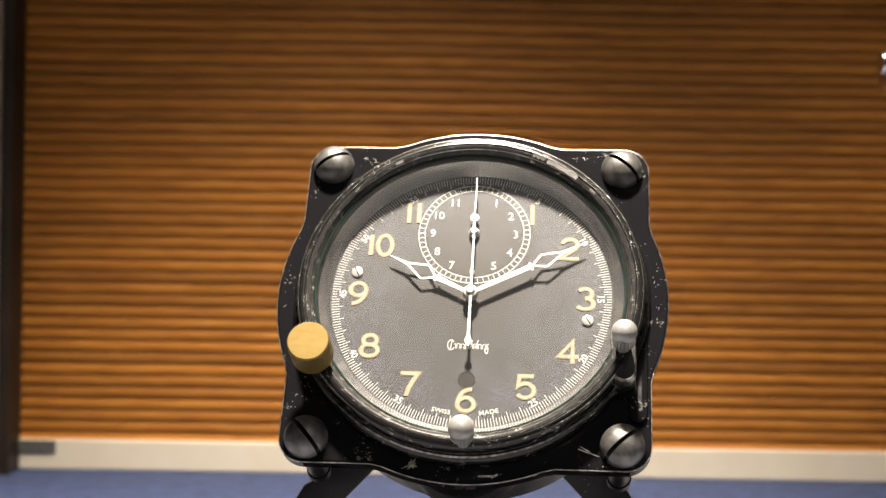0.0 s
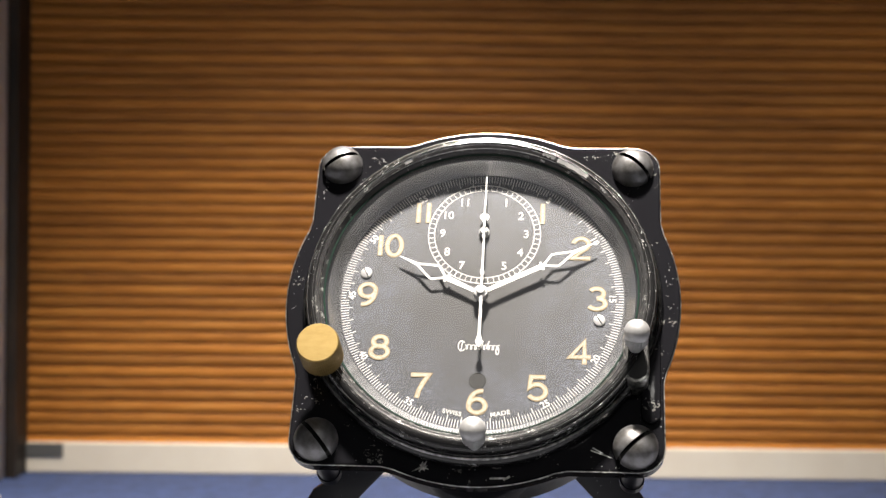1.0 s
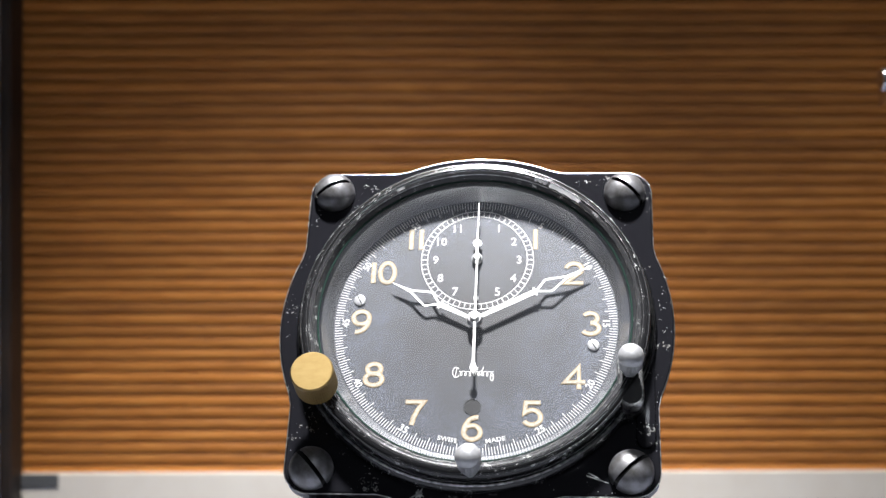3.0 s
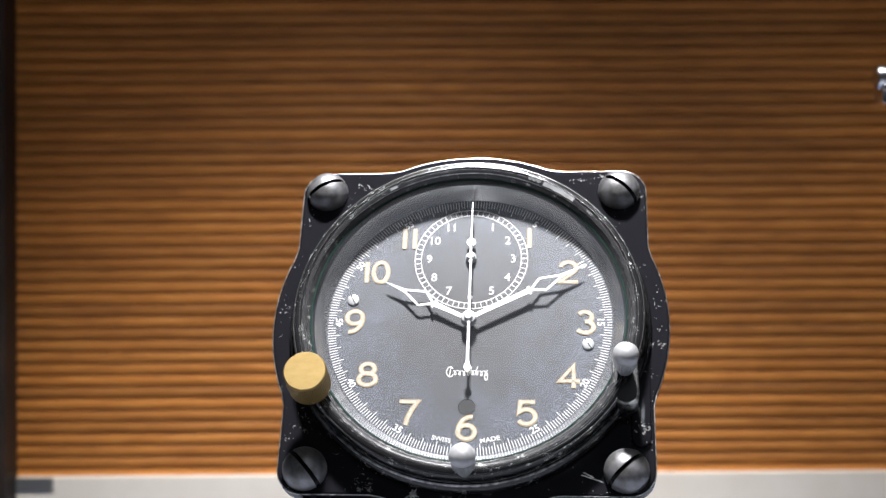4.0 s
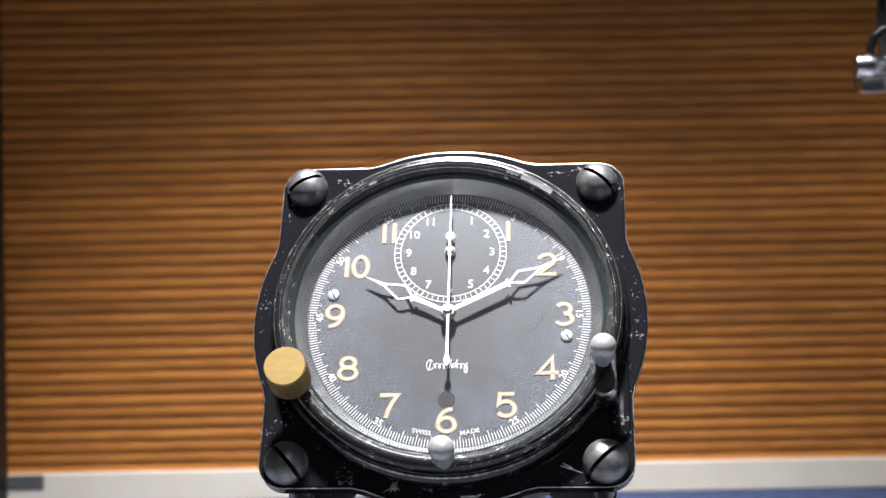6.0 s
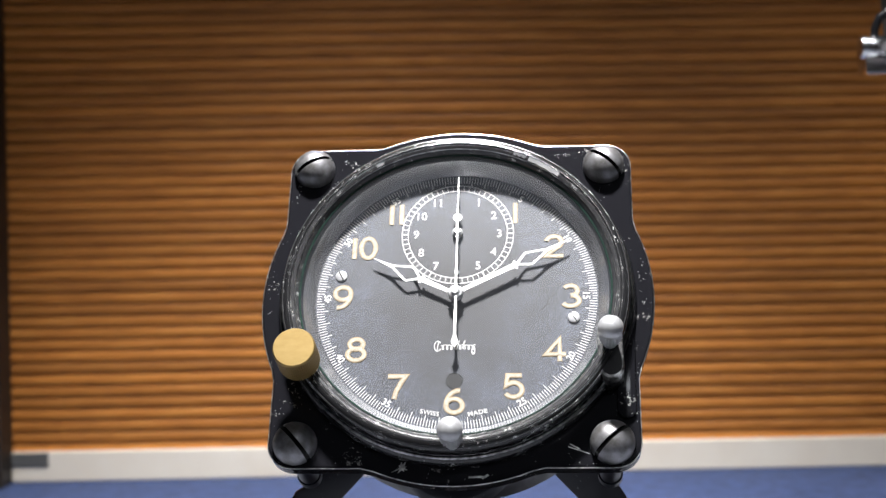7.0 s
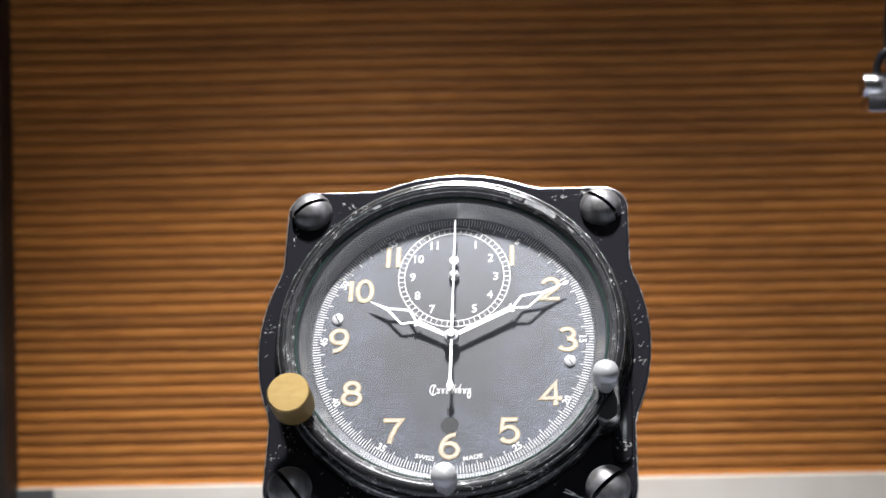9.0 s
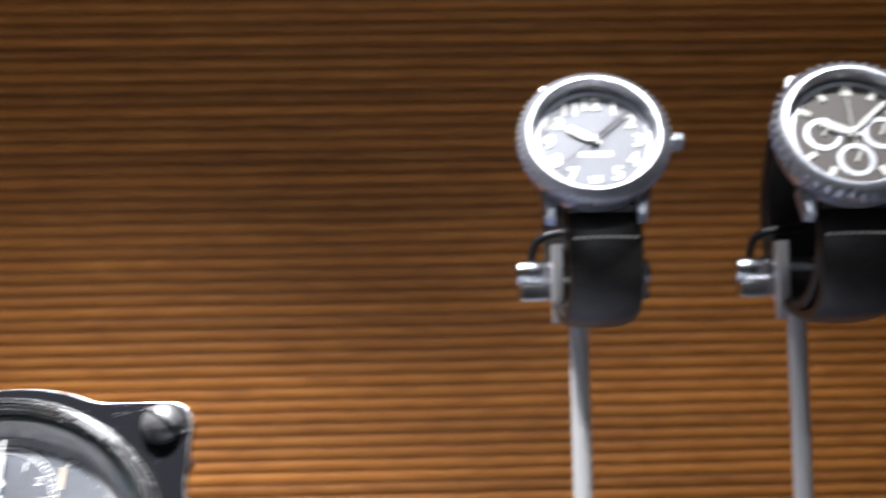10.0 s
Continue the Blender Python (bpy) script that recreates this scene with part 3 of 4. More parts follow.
# hands
def lozenge_hand(length, cross, d0, d1, half, stem0, stem1):
    """A stem, a small crossbar, an open lozenge and a fine tip, along +x."""
    bm = bmesh.new()
    bar((1.2, 0), (cross, 0), stem0, 0, 0.22, bm, stem1)
    bar((cross - 0.1, -0.95), (cross + 0.1, 0.95), 0.5, 0, 0.24, bm)
    mid = d0 + (d1 - d0) * 0.5
    w = 0.46
    a, b, c, d = (d0, 0), (mid - 1.0, half), (d1, 0), (mid - 1.0, -half)
    for p, q in ((a, b), (b, c), (a, d), (d, c)):
        bar(p, q, w, 0, 0.22, bm)
    bar((d1 - 0.6, 0), (length, 0), 0.85, 0, 0.22, bm, 0.12)
    return bm


part("hour_hand", turned(lozenge_hand(19.3, 8.0, 8.2, 15.4, 1.75, 0.8, 1.2), 153.6), WHITE_HAND, clock, "white open lozenge hour hand", at_dial(0, 0, 1.45), False)
part("minute_hand", turned(lozenge_hand(26.2, 13.8, 14.0, 21.6, 1.5, 0.9, 1.15), 27.4), WHITE_HAND, clock, "white open lozenge minute hand", at_dial(0, 0, 1.9), False)
bm = bmesh.new()
bar((0, -10.8), (0.1, 27.0), 0.62, 0, 0.2, bm, 0.26)
prism([(-0.2, -9.6), (-0.75, -11.3), (-0.5, -12.0), (0, -12.6), (0.5, -12.0), (0.75, -11.3), (0.2, -9.6)], 0, 0.22, bm=bm)
part("second_hand", bm, WHITE_HAND, clock, "long thin white sweep seconds hand", at_dial(0.1, 0, 2.9), False)
hub = part("hub", lathe([(0, 3.5), (0.65, 3.5), (0.9, 3.3), (0.9, 2.9), (1.35, 2.8), (1.5, 2.6), (1.5, 1.9), (1.6, 1.8), (1.6, 1.4), (0.7, 1.3), (0.7, 0)], 40), NICKEL, clock, "bright stepped centre hub", at_dial(0, 0))
bm = bmesh.new()
bar((0, -1.5), (0, 10.2), 0.75, 0, 0.2, bm, 0.15)
lathe([(0, 0.24), (0.95, 0.24), (0.95, 0)], 24, (0, 3.3), bm)
part("subdial_hand", bm, WHITE_HAND, clock, "small white pear hand", at_dial(0, 14.95, 1.1), False)
part("subdial_hub", lathe([(0, 1.6), (0.7, 1.6), (0.85, 1.3), (0.85, 1.0), (1.1, 0.9), (1.1, 0)], 28), NICKEL, clock, "", at_dial(0, 14.95))


# corner screws with a cut slot
def slotted_dome(radius, height, turn):
    """A domed screw head split by a slot."""
    bm = bmesh.new()
    for side in (1, -1):
        own = lathe([(radius, 0), (radius, 0.5)] + [(radius * math.cos(radians(t)), 0.5 + (height - 0.5) * math.sin(radians(t))) for t in (10, 22, 35, 48, 60, 72, 82)] + [(0, height)], 48)
        geom = own.verts[:] + own.edges[:] + own.faces[:]
        cut = bmesh.ops.bisect_plane(own, geom=geom, plane_co=(0, 0.42 * side, 0), plane_no=(0, -side, 0), clear_outer=True)
        rim = [e for e in own.edges if e.is_boundary and all(abs(v.co.y - 0.42 * side) < 1e-4 for v in e.verts)]
        bmesh.ops.edgeloop_fill(own, edges=rim)
        joined(bm, own)
    return turned(bm, turn)


for x, y, turn in ((-31.5, 31.6, 27), (30.95, 31.4, -38), (-31.2, -31.7, -48), (31.0, -31.7, 42)):
    s = part("corner_screw", slotted_dome(4.4, 4.3, turn), STEEL_DARK, clock, "burnished steel domed slotted screw", at_dial(x, y, -0.6))
    part("slot_floor", turned(block(-4.1, 4.1, -0.44, 0.44, 0, 2.1), turn), SLOT, s, "", None, False)
    part("screw_shank", lathe([(0, -3.0), (2.2, -3.0), (2.2, -17.0), (2.5, -17.0), (2.5, -19), (0, -19)], 24), CASE_BLACK, s, "black threaded shank")


# winding knob, levers
def knurled(r, h0, h1, teeth, depth, bm=None, centre=(0, 0)):
    return lathe([(r * 0.9, h0), (r, h0 + 0.3), (r, h1 - 0.35)], teeth * 4, centre, bm, lambda k, rr, h: depth * (1 if k % 4 < 2 else -1) if rr > r * 0.95 else 0)


bm = knurled(4.15, 6.6, 13.2, 60, 0.07)
knob = part("winding_knob", bm, BRASS, clock, "knurled brass winding knob", at_dial(-30.25, -17.1, 0))
part("knob_cap", lathe([(4.15, 12.8), (4.2, 13.2), (3.95, 13.6), (0, 13.6)], 80), BRASS, knob, "flat brushed brass cap")
part("knob_stem", lathe([(0, 6.7), (3.7, 6.7), (2.0, 5.8), (1.8, -1), (0, -1)], 32), BRASS, knob)


def lever(x, y, turn, label, lean):
    body = part("lever", lathe([(1.0, 0.2), (1.05, 2.0), (1.2, 4.5), (1.6, 6.6), (1.95, 8.6)], 40), NICKEL, clock, label, at_dial(x, y) @ pose(0, 0, 0, lean[0], lean[1], 0))
    part("lever_knurl", knurled(2.2, 8.3, 12.6, 22, 0.1), NICKEL, body, "ribbed collar")
    part("lever_ball", lathe([(2.2, 12.2)] + [(2.5 * math.cos(radians(t)), 12.6 + 2.1 * math.sin(radians(t))) for t in (-10, 0, 15, 30, 45, 60, 75)] + [(0, 14.7)], 40), NICKEL, body, "rounded polished tip")
    part("lever_pin", lathe([(0, -0.4), (1.4, -0.4), (1.4, 0.8), (0, 1.0)], 24), BLACK, body)
    return body


lever(30.9, -13.2, 0, "nickel lever with ribbed collar", (0, 0))
lever(0.4, -33.9, 0, "nickel lever with ribbed collar", (0, 0))


# raised channels that guide the levers
def channel(points, width, z0, z1):
    """A long hole's raised lip: outline of a stadium."""
    (x0, y0), (x1, y1) = points
    a = math.degrees(math.atan2(y1 - y0, x1 - x0))
    return round_path(x1, y1, width, a - 90, a + 90, 10) + round_path(x0, y0, width, a + 90, a + 270, 10)


outer = channel(((30.9, -11.5), (31.1, -18.2)), 2.5, 0, 0)
part("lever_slot", prism(outer, 0, 6.2, 0.3), RIM_METAL, clock, "worn bright slot lip", at_dial(0, 0, -0.5))
part("slot_floor", prism(channel(((30.9, -11.5), (31.1, -18.0)), 2.05, 0, 0), 0, 6.26), BLACK, clock, "", at_dial(0, 0, -0.5), False)
part("lever_housing", prism(channel(((34.2, -10.0), (34.0, -25.0)), 1.9, 0, 0), -0.6, 0.35, 0.5), ENAMEL, clock, "raised black rib beside the lever", at_dial(0, 0))
# chipped fleck of bare metal
bm = bmesh.new()
for a, ln, wd in ((15, 0.9, 0.9), (62, 1.4, 0.5), (98, 1.1, 0.9), (150, 0.8, 1.0), (205, 2.3, 0.45), (232, 1.3, 0.6), (290, 0.9, 0.8), (335, 1.2, 0.5)):
    bar((0.15 * math.cos(a), 0), (ln * math.cos(radians(a)), ln * math.sin(radians(a))), wd, 0, 0.05, bm, 0.08)
part("paint_chip", bm, RIM_METAL, clock, "starry chip of bare metal", at_dial(-9.8, -36.6, -0.58), False)
# small flecks where the enamel is knocked off
rng = random.Random(5)
bm = bmesh.new()
for cx, cy, sx, sy, count in ((-23.5, 33.0, 3.5, 2.2, 16), (-35.0, 27.0, 1.0, 5.0, 8), (24.0, 34.5, 6.0, 1.2, 9), (38.4, 4.0, 1.0, 8.0, 14), (36.0, -14.0, 1.6, 6.0, 12), (-38.6, 2.0, 0.9, 9.0, 8), (12.0, -38.4, 8.0, 0.9, 7), (26.0, -36.0, 5.0, 0.6, 5)):
    for k in range(count):
        x, y, a, ln = rng.gauss(cx, sx * 0.5), rng.gauss(cy, sy * 0.5), rng.uniform(0, 6.28), rng.choice((0.12, 0.18, 0.25, 0.7))
        bar((x, y), (x + ln * math.cos(a), y + ln * math.sin(a)), rng.uniform(0.07, 0.2), 0, 0.03 + 0.0005 * k, bm, 0.06)
tagged(part("enamel_fleck", bm, RIM_METAL, clock, "", at_dial(0, 0, -0.6), False), "scattered flecks of bare metal", kind="stuff")
bm = bmesh.new()
for k in range(46):
    a = radians(rng.choice((rng.uniform(5, 65), rng.uniform(120, 195), rng.uniform(60, 130))))
    r, ln = rng.uniform(33.7, 34.6), rng.uniform(0.15, 0.8)
    x, y, turn = r * math.cos(a), r * math.sin(a), a + 1.57 + rng.uniform(-0.5, 0.5)
    bar((x, y), (x + ln * math.cos(turn), y + ln * math.sin(turn)), rng.uniform(0.1, 0.3), -0.1, 0.05 + 0.0005 * k, bm, 0.06)
tagged(part("bezel_fleck", bm, RIM_METAL, bezel, "", (0, 0, 6.06), False), "scattered flecks of bare metal", kind="stuff")
bm = bmesh.new()
bar((0, 0), (3.4, 0.1), 0.35, 0, 0.04, bm)
bar((2.6, -0.3), (3.8, 0.5), 0.4, 0, 0.045, bm)
part("scratch", bm, RIM_METAL, clock, "short bright scratch", at_dial(3.2, -38.6, -0.58), False)
bm = bmesh.new()
bar((0, 0), (4.2, -1.5), 0.2, 0, 0.04, bm)
bar((0.4, 0.5), (2.4, -0.6), 0.22, 0, 0.045, bm)
part("scratch", bm, RIM_METAL, clock, "short bright scratch", at_dial(22.4, -32.4, -0.58), False)


# two bracket legs that carry the case, and the rear boss with its stub
def leg(side):
    m = pose(side * 20 * U, 14 * U, 0)
    inv = clock.matrix_world.inverted() @ Matrix.Translation(Vector((side * 20, 14, 0)) * U)
    out = [(-2.6 * side, 40), (-2.6 * side, 37.5), (6.5 * side, 28), (11 * side, 16), (12 * side, 1.2), (18 * side, 1.2), (17.6 * side, 24), (16.8 * side, 28), (15 * side, 31), (12.5 * side, 32.5), (12.0 * side, 40)]
    if side < 0:
        out = out[::-1]
    bm = prism(out, -1.2, 1.2, 0.3)
    bmesh.ops.rotate(bm, verts=bm.verts, cent=(0, 0, 0), matrix=Matrix.Rotation(radians(90), 3, "X"))
    body = part("leg", bm, CASE_BLACK, clock, "black sheet-metal bracket leg", inv)
    part("foot", block(10 if side > 0 else -20, 20 if side > 0 else -10, -9, 9, 0, 1.5, 0.4), CASE_BLACK, body)
    return body


leg(-1)
leg(1)
part("rear_boss", lathe([(0, -42), (12, -42), (20, -38), (22, -32), (0, -31.5)], 64), CASE_BLACK, clock, "domed black rear boss", CENTRE)
part("lower_boss", prism(round_path(0, -29, 12.3, 200, 340, 24), -12, -6.5, 1.0), CASE_BLACK, clock, "black swelling under the case", CENTRE)
part("stub_pin", block(-0.5, 0.5, -42.6, -38.6, -8.5, -7.5, 0.1), NICKEL, clock, "thin pale metal pin", CENTRE)
part("stub_foot", block(-1.9, 2.6, -52, -42.4, -9.6, -6.2, 0.4), NICKEL, clock, "pale metal stub under the case", CENTRE)


# ---- wrist watches on posts ----
LOOP_Y, LOOP_Z, LOOP_R = 74.0, 147.0, 26.5


def strap_band(r0, r1, width, a0, a1, steps=60, taper=0.0):
    """A band bent round the x axis, from angle a0 to a1 (degrees from +y towards +z)."""
    own = bmesh.new()
    rows = []
    for k in range(steps + 1):
        t = k / steps
        a = radians(a0 + (a1 - a0) * t)
        w = width / 2 * (1 - taper * t)
        ring = []
        for x, r in ((-w, r0), (-w, r1 - 0.5), (-w + 0.5, r1), (w - 0.5, r1), (w, r1 - 0.5), (w, r0)):
            ring.append(own.verts.new((x, r * math.cos(a), r * math.sin(a))))
        rows.append(ring)
    for a, b in zip(rows, rows[1:]):
        for j in range(6):
            own.faces.new((a[j], a[(j + 1) % 6], b[(j + 1) % 6], b[j]))
    own.faces.new(rows[0])
    own.faces.new(rows[-1])
    bmesh.ops.recalc_face_normals(own, faces=own.faces)
    return own


def band_along(path, width, thick, taper=0.0, pad=0.0):
    """A band of some thickness along a smooth path of (y, z), padded to a low crown across."""
    pts = []
    for k in range(len(path) - 1):
        p0, p1, p2, p3 = (Vector(path[max(0, min(len(path) - 1, q))]) for q in (k - 1, k, k + 1, k + 2))
        for st in range(6):
            t = st / 6
            pts.append(0.5 * ((2 * p1) + (p2 - p0) * t + (2 * p0 - 5 * p1 + 4 * p2 - p3) * t * t + (3 * p1 - p0 - 3 * p2 + p3) * t ** 3))
    pts.append(Vector(path[-1]))
    own = bmesh.new()
    rows = []
    for k, p in enumerate(pts):
        d = (pts[min(k + 1, len(pts) - 1)] - pts[max(k - 1, 0)]).normalized()
        n = Vector((d.y, -d.x))
        w = width / 2 * (1 - taper * k / len(pts))
        ring = []
        for f in (-1, -0.96, -0.75, -0.4, 0, 0.4, 0.75, 0.96, 1):
            h = thick * (0.5 if abs(f) > 0.99 else 0.8 if abs(f) > 0.9 else 1.0) + pad * (1 - f * f)
            q = p + n * h
            ring.append(own.verts.new((f * w, q.x, q.y)))
        for f in (1, -1):
            ring.append(own.verts.new((f * w, p.x, p.y)))
        rows.append(ring)
    m = len(rows[0])
    for a, b in zip(rows, rows[1:]):
        for j in range(m):
            own.faces.new((a[j], a[(j + 1) % m], b[(j + 1) % m], b[j]))
    own.faces.new(rows[0])
    own.faces.new(rows[-1])
    bmesh.ops.recalc_face_normals(own, faces=own.faces)
    return own


def stand(x):
    st = thing("watch_stand", pose(x * U, 95 * U, 0), "slim grey post with chrome clamp and black cuff", "stand", "watch stands")
    part("post", lathe([(0, 0), (2.45, 0), (2.45, 123), (0, 123)], 32), POST_STEEL, st, "slim brushed grey post")
    part("base_plate", lathe([(0, 2.2), (13, 2.2), (14, 1.6), (14, 0), (0, 0)], 48), POST_STEEL, st)
    rel = (0, LOOP_Y - 95, LOOP_Z)
    part("cuff", strap_band(LOOP_R - 4.2, LOOP_R - 1.5, 13.0, -170, 170), LEATHER, st, "black padded cuff", rel)
    tab = prism([(-14, 141), (-14, 128), (-11.5, 121), (-9, 121), (-7.5, 128), (-8, 141)], -1.2, 1.2, 0.4)
    bmesh.ops.rotate(tab, verts=tab.verts, cent=(0, 0, 0), matrix=Matrix(((0, 0, 1), (1, 0, 0), (0, 1, 0))))
    part("cuff_tab", tab, CUFF, st, "pale side plate of the holder", (-6.6, 0, 0))
    clamp = part("clamp_bar", turned_x(lathe([(0, -17.5), (3.0, -17.5), (3.3, -17.0), (3.3, -13.2), (2.7, -12.9), (3.3, -12.6), (3.3, 17.0), (3.0, 17.5), (0, 17.5)], 40)), CHROME, st, "polished chrome clamp bar", (1.5, 0, 134.5))
    part("clamp_plate", block(-17.0, 17.0, -3.6, 3.4, -7.6, -3.0, 0.8), CHROME, clamp, "polished chrome plate")
    loop = [(-13.6, 0, 1), (-13.4, -0.4, 5), (-12.4, -1, 8), (-10.2, -1.5, 9.6), (-7, -2, 10.2), (0, -3, 10.6)]
    pts = []
    for p, q in zip(loop, loop[1:]):
        pts += [tuple(Vector(p).lerp(Vector(q), s / 4)) for s in range(4)]
    part("wire_loop", tube(pts + [loop[-1]], 1.1), WIRE_BLACK, clamp, "black coated wire loop")
    part("clamp_screw", lathe([(0, 1.4), (1.6, 1.4), (2.1, 0.6), (2.1, -1.5), (0, -1.5)], 24), CHROME, clamp, "", (-6.8, -3.4, 5.4))
    return st


def turned_x(bm):
    bmesh.ops.rotate(bm, verts=bm.verts, cent=(0, 0, 0), matrix=Matrix.Rotation(radians(90), 3, "Y"))
    return bm


def watch(x, y, z, radius, yaw, label, dial_mat, chrono, strap_x):
    w = thing("wrist_watch", pose(x * U, y * U, z * U, 66.0, 0, yaw), label, "watch", "displayed watches")
    r = radius
    deep_at = (0, 0, -1.5)    # the dial lies well below the rim
    inv = w.matrix_world.inverted()
    teeth = 60 if not chrono else 44
    deep = 0.28 if not chrono else 0.5
    part("case", lathe([(0, -7.5), (r * 0.8, -7.5), (r * 0.93, -6), (r * 0.95, -2.6), (r * 0.9, -2.2), (0, -2.2)], 96), WATCH_STEEL, w, "brushed steel case")
    part("bezel", lathe([(r * 0.95, -1.6), (r, -1.2), (r, 0.9), (r * 0.95, 1.9), (r * 0.88, 2.9), (r * 0.835, 2.9), (r * 0.81, 2.3), (r * 0.80, -1.5)], teeth * 4, wave=lambda k, rr, h: (deep if k % 4 < 2 else -deep) if rr > r * 0.97 else 0), WATCH_STEEL, w, "steel bezel with coin edge")
    part("dial", lathe([(0, 0.1), (r * 0.79, 0.1), (r * 0.79, -0.3), (0, -0.3)], 96), dial_mat, w, "", deep_at, False)
    part("chapter_ring", ring_flat(r * 0.715, r * 0.785, 0.1, 0.3, 96), WATCH_STEEL, w, "pale outer ring", deep_at)
    g = part("crystal", lathe([(0, 2.05), (r * 0.79, 1.85)], 64), GLASS, w, "clear domed glass")
    g.visible_shadow = False
    for k in range(12):
        a = radians(90 - 30 * k)
        d = Vector((math.cos(a), math.sin(a)))
        if chrono:
            if k in (3, 6, 9):
                continue
            bm = bar(d * r * 0.56, d * r * 0.7, 1.5 if k else 2.4, 0.1, 0.45)
        elif k == 6:
            bm = block(-1.3, 1.3, -r * 0.64, -r * 0.54, 0.1, 0.3)
        else:
            bm = moved(letters(str(k or 12), r * 0.21, 0.03, 1.0, 0.3), d.x * r * 0.58, d.y * r * 0.58, 0.1)
        part("hour_mark", bm, LUME, w, "pale lume hour mark", deep_at, False)
    if chrono:
        for cx, cy, name in ((-r * 0.36, 0, ""), (r * 0.36, 0, ""), (0, -r * 0.38, "")):
            sub = part("subdial", ring_flat(r * 0.17, r * 0.235, 0.1, 0.28, 48, (cx, cy)), WATCH_STEEL, w, "small ringed counter dial", deep_at)
            part("subdial_hand", bar((cx, cy - 0.5), (cx + r * 0.07, cy + r * 0.13), 0.5, 0.3, 0.5), LUME, sub, "", None, False)
    hour, minute = (150, 42) if not chrono else (158, 43)

    def baton(length, width):
        bm = bmesh.new()
        bar((-r * 0.1, 0), (length * 0.35, 0), width * 0.4, 0, 0.2, bm, width)
        bar((length * 0.35, 0), (length * 0.9, 0), width, 0, 0.22, bm, width * 0.8)
        bar((length * 0.9, 0), (length, 0), width * 0.8, 0, 0.2, bm, 0.1)
        return bm
    part("hour_hand", moved(turned(baton(r * 0.42, r * 0.12), hour), 0, 0, 0.7), LUME, w, "pale lume hour hand", deep_at, False)
    part("minute_hand", moved(turned(baton(r * 0.66, r * (0.07 if chrono else 0.04)), minute), 0, 0, 1.0), LUME if chrono else BLACK, w, "", deep_at, False)
    part("seconds_hand", moved(turned(bar((-r * 0.2, 0), (r * 0.68, 0), 0.3, 0, 0.12), 222 if not chrono else 92), 0, 0, 1.3), BLACK if not chrono else LUME, w, "", deep_at, False)
    part("hand_hub", lathe([(0, 1.6), (0.8, 1.5), (0.8, 0.2)], 20), WATCH_STEEL, w, "", deep_at)
    if not chrono:
        bm = bar((-r * 0.2, -r * 0.2), (r * 0.24, -r * 0.2), 1.7, 0.1, 0.18)
        part("dial_print", bm, WHITE_PRINT, w, "pale printed bar", deep_at, False)
    crown = part("crown", turned_x(knurled(2.0, r * 0.97, r * 0.97 + 3.6, 18, 0.16)), WATCH_STEEL, w, "fluted steel crown", (0, 0, -2.6))
    part("crown_cap", turned_x(lathe([(2.0, r * 0.97 + 3.2), (1.7, r * 0.97 + 3.7), (0, r * 0.97 + 3.8)], 32)), WATCH_STEEL, crown)
    if chrono:
        for sy in (8.0, -8.0):
            part("pusher", turned_x(lathe([(1.2, r * 0.85), (1.2, r * 0.98), (1.7, r * 0.98), (1.7, r * 0.98 + 2.2), (0, r * 0.98 + 2.4)], 24)), WATCH_STEEL, w, "steel push-button", (0, sy, -2.6))
    for sx in (-1, 1):
        for sy in (-1, 1):
            out = [(sx * r * 0.50, sy * r * 0.72), (sx * r * 0.72, sy * r * 0.62), (sx * r * 0.66, sy * r * 1.0), (sx * r * 0.54, sy * r * 1.03)]
            if sx * sy < 0:
                out = out[::-1]
            part("lug", prism(out, -9.0, -4.4, 0.6), WATCH_STEEL, w, "steel lug")
    # strap: a padded band below, a plain one above and behind, round the cuff
    rel = inv @ Matrix.Translation(Vector((strap_x, 0, 0)) * U)
    width = r * 1.02
    low = [(62, 151), (55.5, 148.5), (51, 143), (49, 136), (49.5, 129.5), (53, 124.5), (60, 122.5), (70, 122.5), (84, 126), (92, 132)]
    s = part("strap", band_along(low, width, 2.2, 0.1, 0.9), LEATHER, w, "black padded leather strap", rel)
    for k in range(9):
        px = (k - 4) * width * 0.095
        h = 2.55 + 0.9 * (1 - (px / width * 2) ** 2)
        t = block(-0.66, 0.66, -0.35, 0.35, -0.42, 0.42, 0.15, 1)
        bmesh.ops.rotate(t, verts=t.verts, cent=(0, 0, 0), matrix=Matrix.Rotation(radians(-22), 3, "Y"))
        part("stitch", moved(t, px, 49.6 - 0.96 * h, 138.8 + 0.27 * h), THREAD, s, "", None, False)
    part("strap_end", band_along([(64, 153), (56, 151), (50, 147.5), (47.5, 145.5)], width * 0.94, 2.0, 0.0, 0.3), LEATHER, w, "black strap end under the case", rel)
    high = [(60, 170), (68, 174.5), (78, 174), (90, 167), (98, 155), (100, 145), (97, 134), (92, 129)]
    part("strap", band_along(high, width, -2.2, 0.1), LEATHER, w, "black leather strap", rel)
    return w


stand(129.0)
stand(187.2)
watch(127.3, 48.0, 163.0, 17.8, -4, "steel watch with grey dial on a black leather strap", SILVER_DIAL, False, 129.4)
watch(187.6, 44.5, 163.4, 18.8, -4, "steel chronograph with bronze grey dial on a black leather strap", BRONZE_DIAL, True, 189.0)

# ---- wall slats ----
PITCH = 4.13
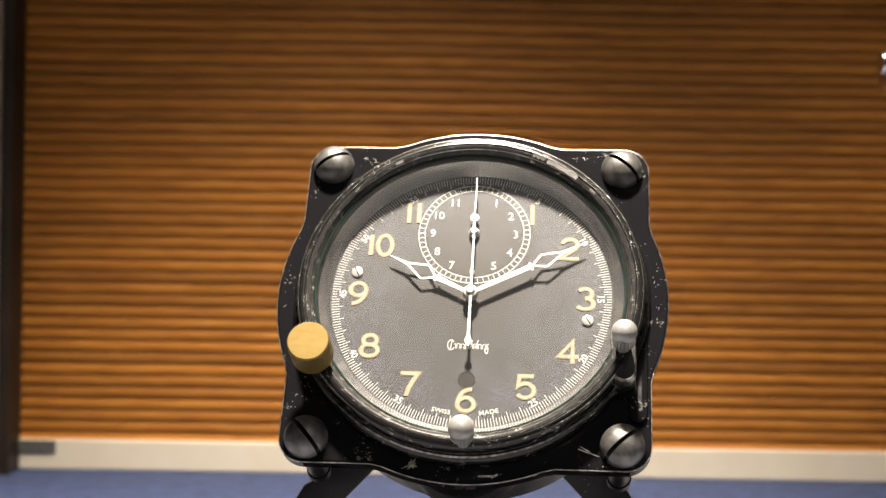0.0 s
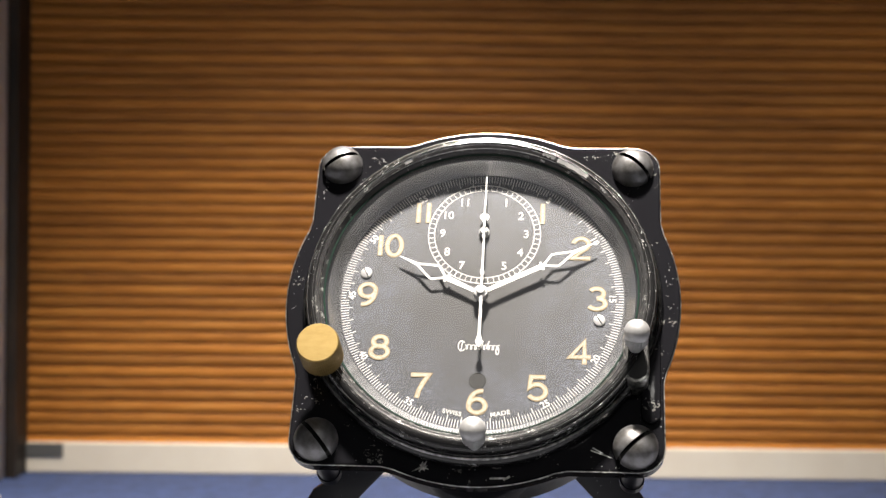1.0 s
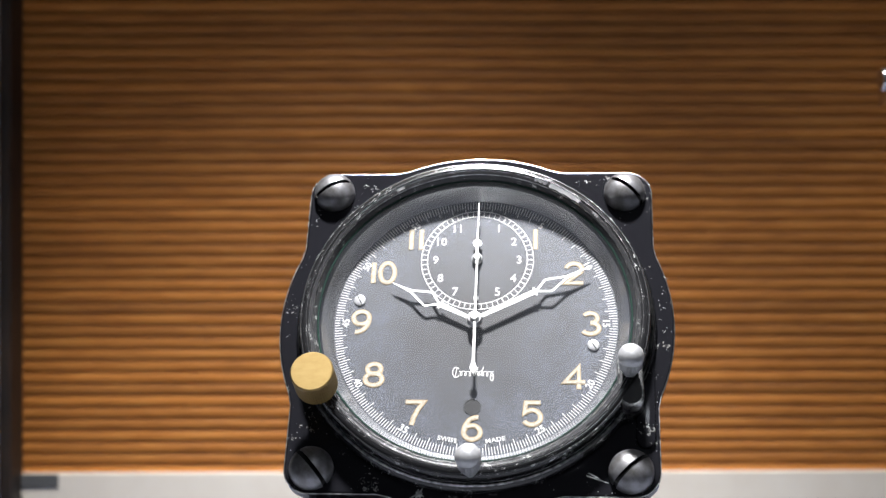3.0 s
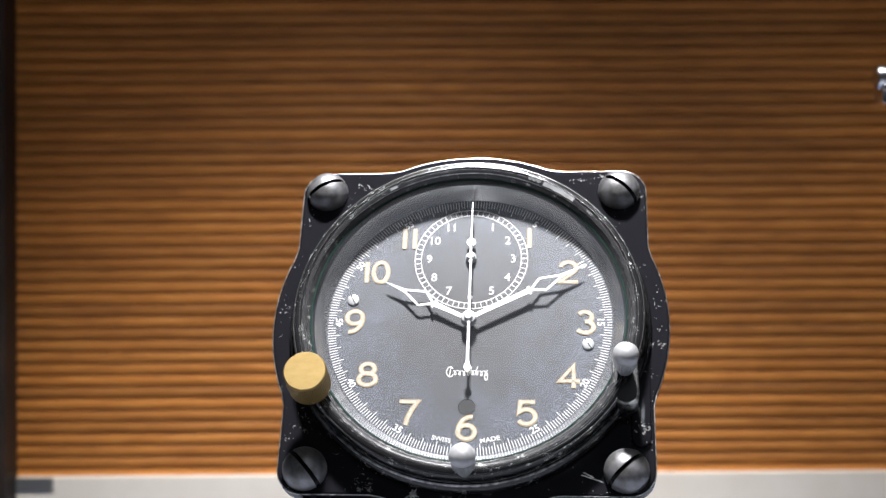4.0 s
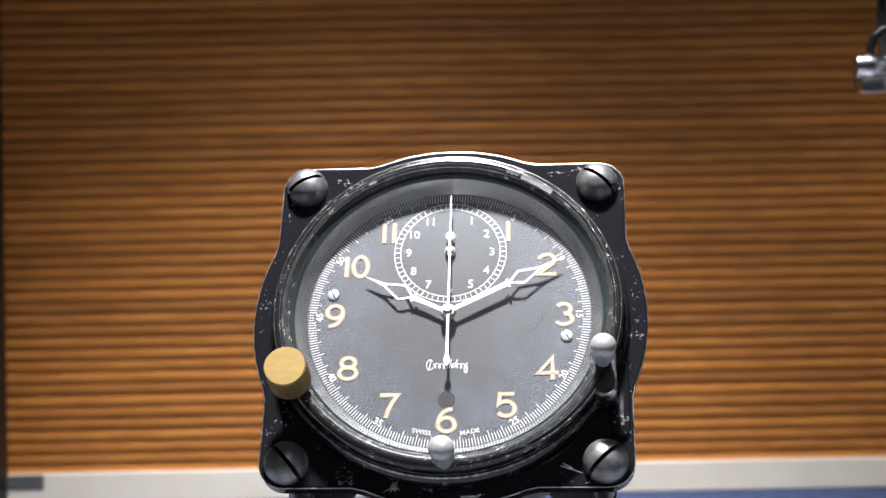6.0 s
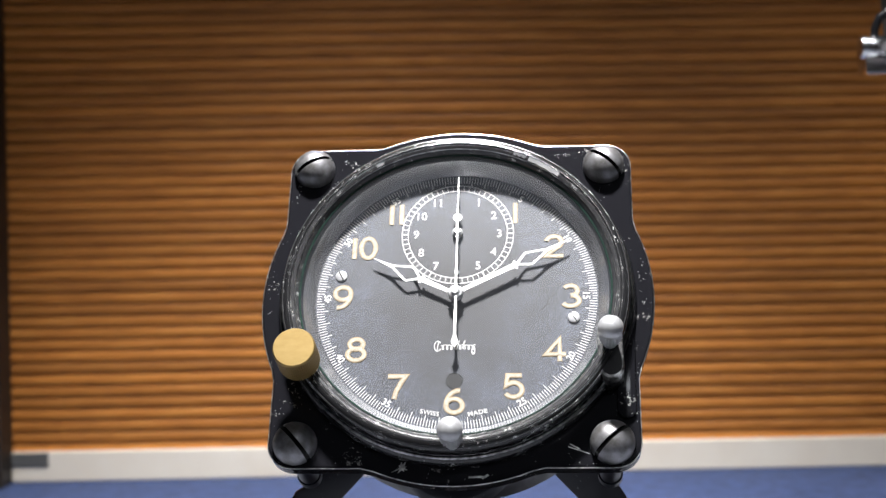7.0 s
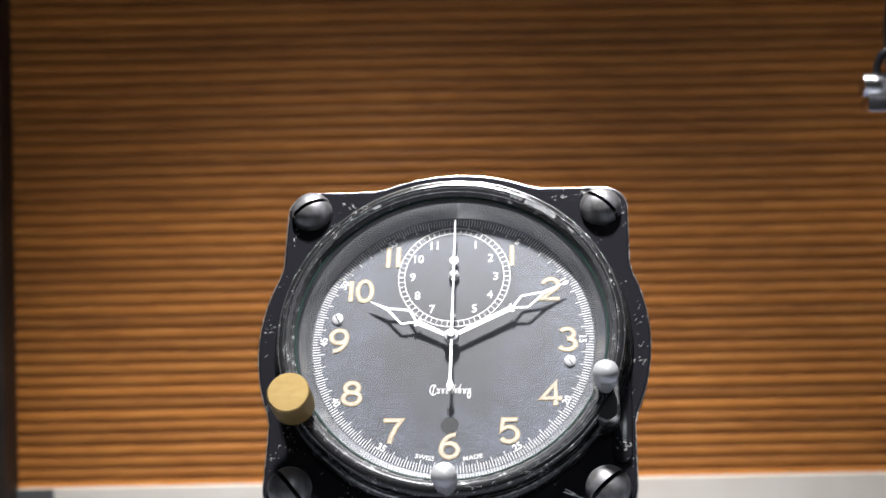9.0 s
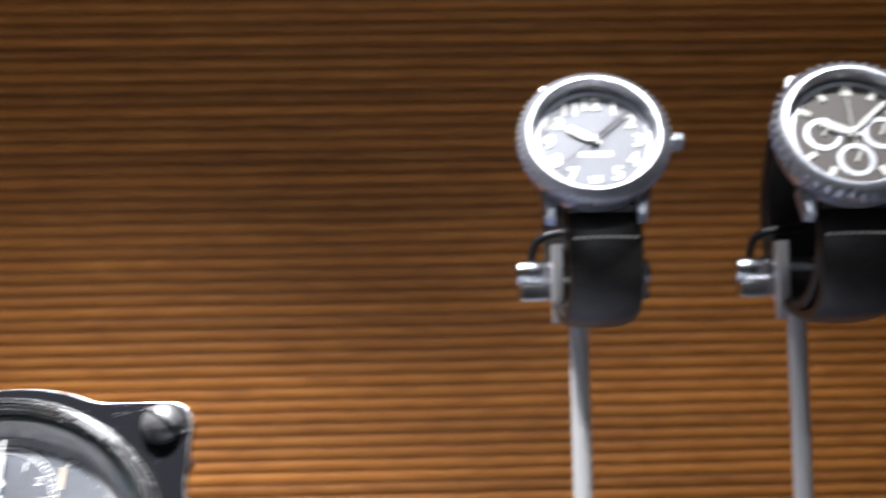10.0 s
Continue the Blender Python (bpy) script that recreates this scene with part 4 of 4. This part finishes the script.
prof = [(1.0, -PITCH * 0.445), (-0.4, -PITCH * 0.445), (-0.85, -PITCH * 0.41), (-1.1, -PITCH * 0.3), (-1.22, -PITCH * 0.1), (-1.25, PITCH * 0.12), (-1.12, PITCH * 0.3), (-0.8, PITCH * 0.4), (-0.3, PITCH * 0.435), (1.0, PITCH * 0.435)]
own = bmesh.new()
ends = [[own.verts.new((x, y, z)) for y, z in prof] for x in (0.0, X1 - X0)]
for k in range(len(prof)):
    q = (k + 1) % len(prof)
    own.faces.new((ends[0][k], ends[0][q], ends[1][q], ends[1][k]))
own.faces.new(ends[0])
own.faces.new(ends[1])
bmesh.ops.recalc_face_normals(own, faces=own.faces)
slat_mesh = link_mesh("slat", own, WOOD, True)
count = int((700 - 13) / PITCH)
for k in range(count):
    ob = new("slat", slat_mesh)
    ob.parent = wall_north
    ob.matrix_basis = pose(X0 * U, (WALL + 1.1) * U, (13.0 - PITCH / 2 + PITCH * k) * U)
